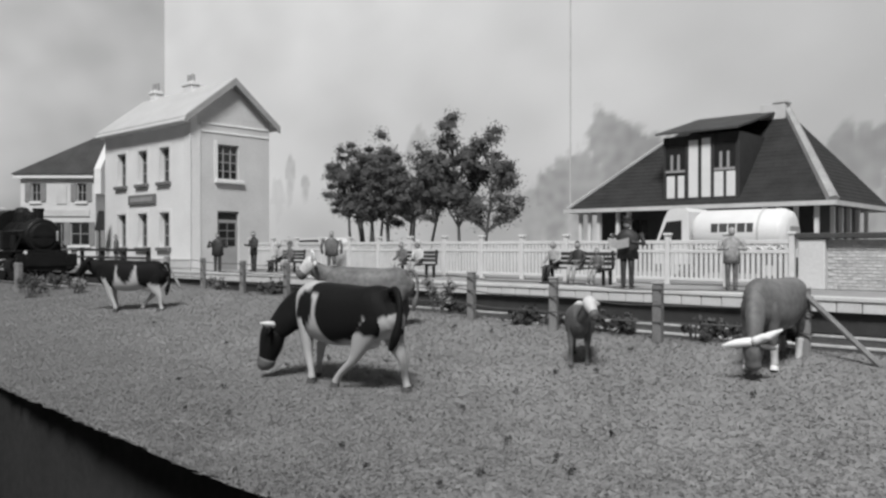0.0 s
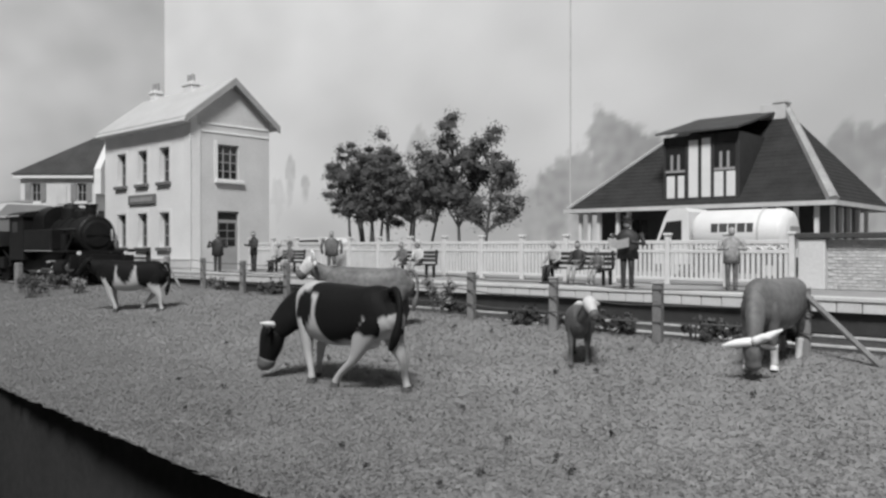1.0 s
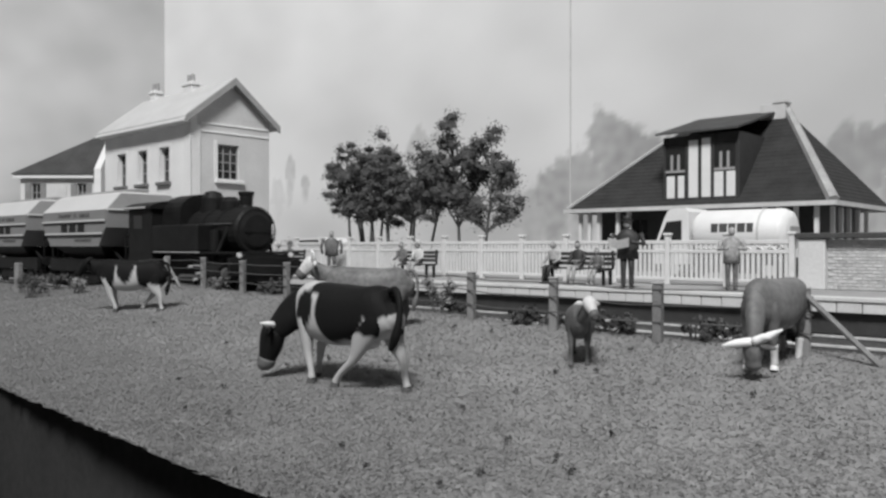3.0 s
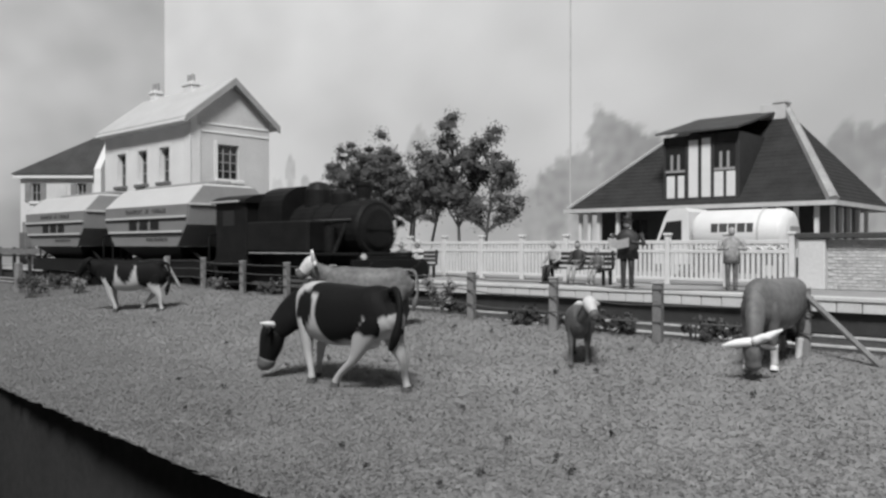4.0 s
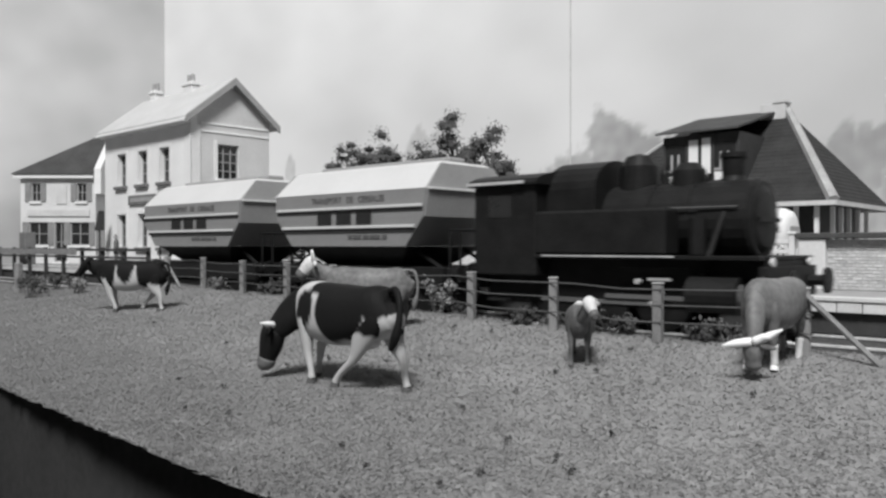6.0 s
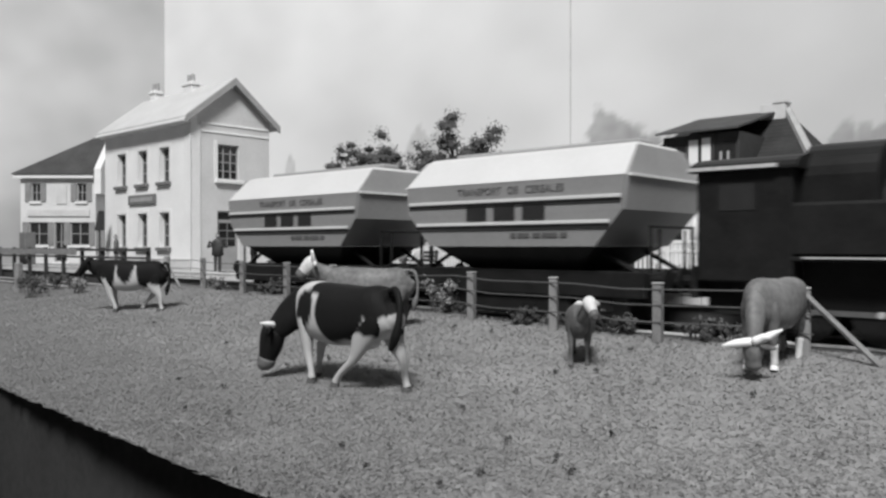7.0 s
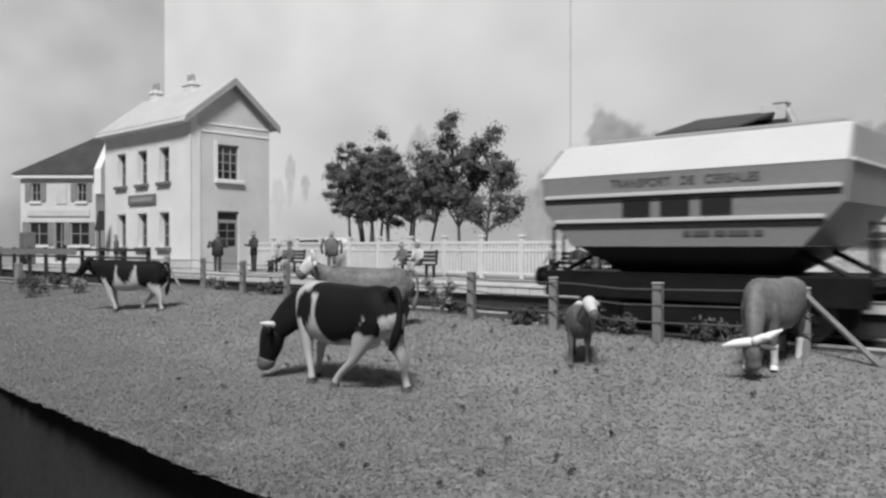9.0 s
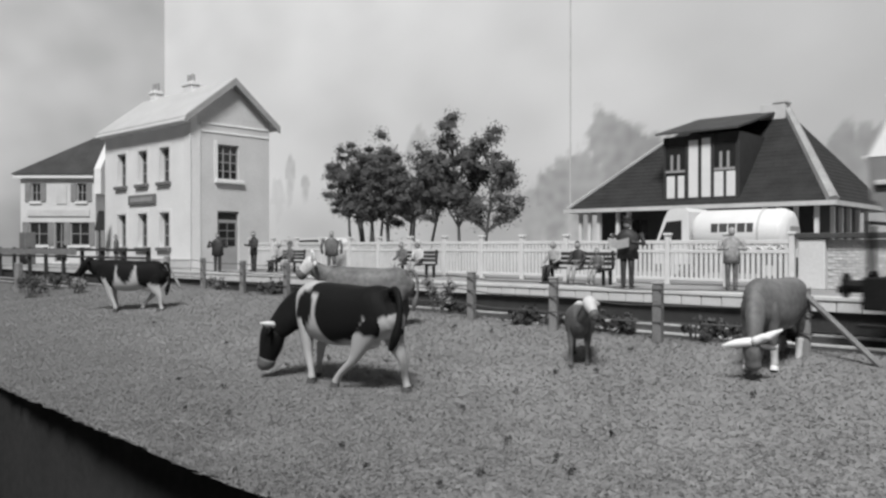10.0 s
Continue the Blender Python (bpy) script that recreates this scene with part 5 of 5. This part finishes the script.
def build_tanker():
    """A short white tanker lorry standing on the road behind the fence, its cab to the west."""
    t = thing("tanker_lorry", -9.35, 23.2, PLAT, 0, "white tanker lorry with dark lettering blocks on its tank", "lorry")
    part("chassis", bx(-1.9, 1.8, -0.5, 0.5, 0.45, 0.72, 0.02), DARK, t)
    prof = [(-2.1, 0.5), (-2.12, 1.0), (-1.78, 1.9), (-1.66, 2.12), (-1.5, 2.18), (-1.1, 2.18), (-1.0, 2.08), (-1.0, 0.5)]
    cab = part("cab", prism(bmesh.new(), prof, "y", -0.75, 0.75), WHITE, t, "white rounded cab")
    for y0, y1 in ((-0.765, -0.752), (0.752, 0.765)):
        part("side_window", prism(bmesh.new(), [(-1.95, 1.2), (-1.7, 1.78), (-1.22, 1.82), (-1.22, 1.2)], "y", y0, y1), GLASS, cab)
    part("windscreen", prism(bmesh.new(), [(-2.06, 1.2), (-1.8, 1.82), (-1.79, 1.81), (-2.05, 1.19)], "y", -0.66, 0.66), GLASS, cab)
    part("tank", loft(bmesh.new(), [(-0.99, 0, 1.42, 0.5, 0.42), (-0.93, 0, 1.42, 0.7, 0.62), (-0.8, 0, 1.42, 0.78, 0.7), (1.52, 0, 1.42, 0.78, 0.7), (1.7, 0, 1.42, 0.7, 0.62), (1.78, 0, 1.42, 0.5, 0.42)], 28), WHITE, t, "white tank barrel", smooth=True)
    part("band", loft(bmesh.new(), [(1.0, 0, 1.42, 0.79, 0.71), (1.06, 0, 1.42, 0.79, 0.71)], 28), STONE, t)
    part("walkway", bx(-0.7, 1.6, -0.86, -0.79, 0.98, 1.06), WHITE, t)
    for u, w in ((-0.3, 0.22), (-0.055, 0.25), (0.22, 0.22), (0.465, 0.25), (0.74, 0.2)):
        part("emblem", bx(u, u + w - 0.03, -0.79, -0.7, 1.45, 1.7), FAINT, t, "dark emblem block")
    part("rear_panel", bx(1.76, 1.81, -0.35, 0.35, 1.2, 1.6), TRIM, t)
    for x in (-1.45, 1.35):
        for y in (-0.62, 0.62):
            w = part("wheel", rod(bmesh.new(), (x, y - 0.1, 0.36), (x, y + 0.1, 0.36), 0.36, 0.36, 18), DARK, t, "dark tyre")
            part("rim", rod(bmesh.new(), (x, y - 0.115, 0.36), (x, y + 0.115, 0.36), 0.17, 0.17, 12), STONE, w)


build_tanker()


def build_car():
    t = thing("parked_car", -27.6, 22.6, PLAT, 0, "small white car parked behind the fence", "car")
    prof = [(-1.9, 0.35), (-1.95, 0.75), (-1.1, 0.9), (-0.7, 1.38), (0.75, 1.42), (1.35, 0.95), (1.85, 0.88), (1.9, 0.35)]
    body = part("body", prism(bmesh.new(), prof, "y", -0.78, 0.78), WHITE, t, "white car body")
    for y0, y1 in ((-0.795, -0.782), (0.782, 0.795)):
        part("side_window", prism(bmesh.new(), [(-0.95, 0.95), (-0.6, 1.3), (0.65, 1.33), (1.05, 0.97)], "y", y0, y1), GLASS, body)
    for x in (-1.2, 1.2):
        for y in (-0.7, 0.7):
            part("wheel", rod(bmesh.new(), (x, y - 0.1, 0.3), (x, y + 0.1, 0.3), 0.3, 0.3, 16), DARK, t, "dark tyre")


build_car()


def build_hedge():
    rnd = random.Random(77)
    t = thing("hedge", -29, 26.2, PLAT, 0, "low dark clipped hedge behind the road", "hedge")
    verts, faces = [], []
    for k in range(70):
        leaf_cloud(verts, faces, rnd, (-7 + k * 0.16, rnd.uniform(-0.15, 0.15), rnd.uniform(0.4, 1.15)), 0.42, 70, 0.06, 0.8, -0.5)
    tagged(sheet("foliage", [(a, b, max(0.0, c)) for a, b, c in verts], faces, LEAF, t), kind="stuff")


build_hedge()


def build_west_clutter():
    r = thing("timber_railing", -41, 16.95, RAIL - 0.25, 0, "dark weathered timber railing beyond the platform end", "railing")
    for z0, z1 in ((1.28, 1.38), (1.62, 1.74)):
        part("rail", bx(-12, 8.6, -0.05, 0.05, z0, z1, 0.01), DARK, r)
    for k in range(10):
        x = -11.5 + k * 2.2
        part("post", bx(x - 0.08, x + 0.08, 0.052, 0.2, 0, 1.8, 0.01), DARK, r)
    part("plank", bx(-12, 1.5, -0.09, -0.052, 1.42, 1.72, 0.01), WOOD, r, "wide dark plank")
    s = thing("signal_lamp", -37.9, 17.3, PLAT, 0, "small dark platform signal on a post", "signal")
    part("post", rod(bmesh.new(), (0, 0, 0), (0, 0, 1.9), 0.05, 0.05, 8), DARK, s)
    part("head", prism(bmesh.new(), [(-0.35, 1.8), (0.3, 1.8), (0.3, 2.75), (0.1, 2.75)], "y", -0.1, 0.1), DARK, s, "grey pointed signal head")
    g = thing("stone_pillar", -47.6, 17.6, 0.0, 0, "grey stone pillar beside the line", "pillar")
    part("shaft", bx(-0.4, 0.4, -0.3, 0.3, 0, 2.65, 0.04), SILL, g)
    p = thing("fence_post", -29.2, 10.5, ground_z(-29.2, 10.5) - 0.05, 12, "weathered grey wooden fence post in the meadow", "post", "meadow fence posts")
    part("timber", bx(-0.12, 0.12, -0.1, 0.1, 0, 1.1, 0.03), WOOD, p)


build_west_clutter()


# ---- motion ----
def motions():
    # travel of the leading wagon's middle along the track
    rows = [(0.0, -47.1), (2.4, -34.0), (4.2, -24.05), (5.6, -16.95), (7.25, -8.58), (8.5, -1.8), (10.0, 6.93)]
    for ob, shift in ((WAGON_A, 0.0), (WAGON_B, -7.3), (LOCO, 7.55)):
        walk(ob, [(t, pose((x + shift) * K, TRACK_Y * K, RAIL * K)) for t, x in rows])
    # wheels roll with the travel
    ts, xs = [t for t, x in rows], [x for t, x in rows]
    for ob in (WAGON_A, WAGON_B, LOCO):
        for w in ob.children:
            if w.name.startswith("wheelset"):
                p, r = w.location.copy(), w.location.z / K
                walk(w, [(i / 10, pose(p.x, p.y, p.z, 0, math.degrees((float(np.interp(i / 10, ts, xs)) + 47.1) / r), 0)) for i in range(101)])


motions()
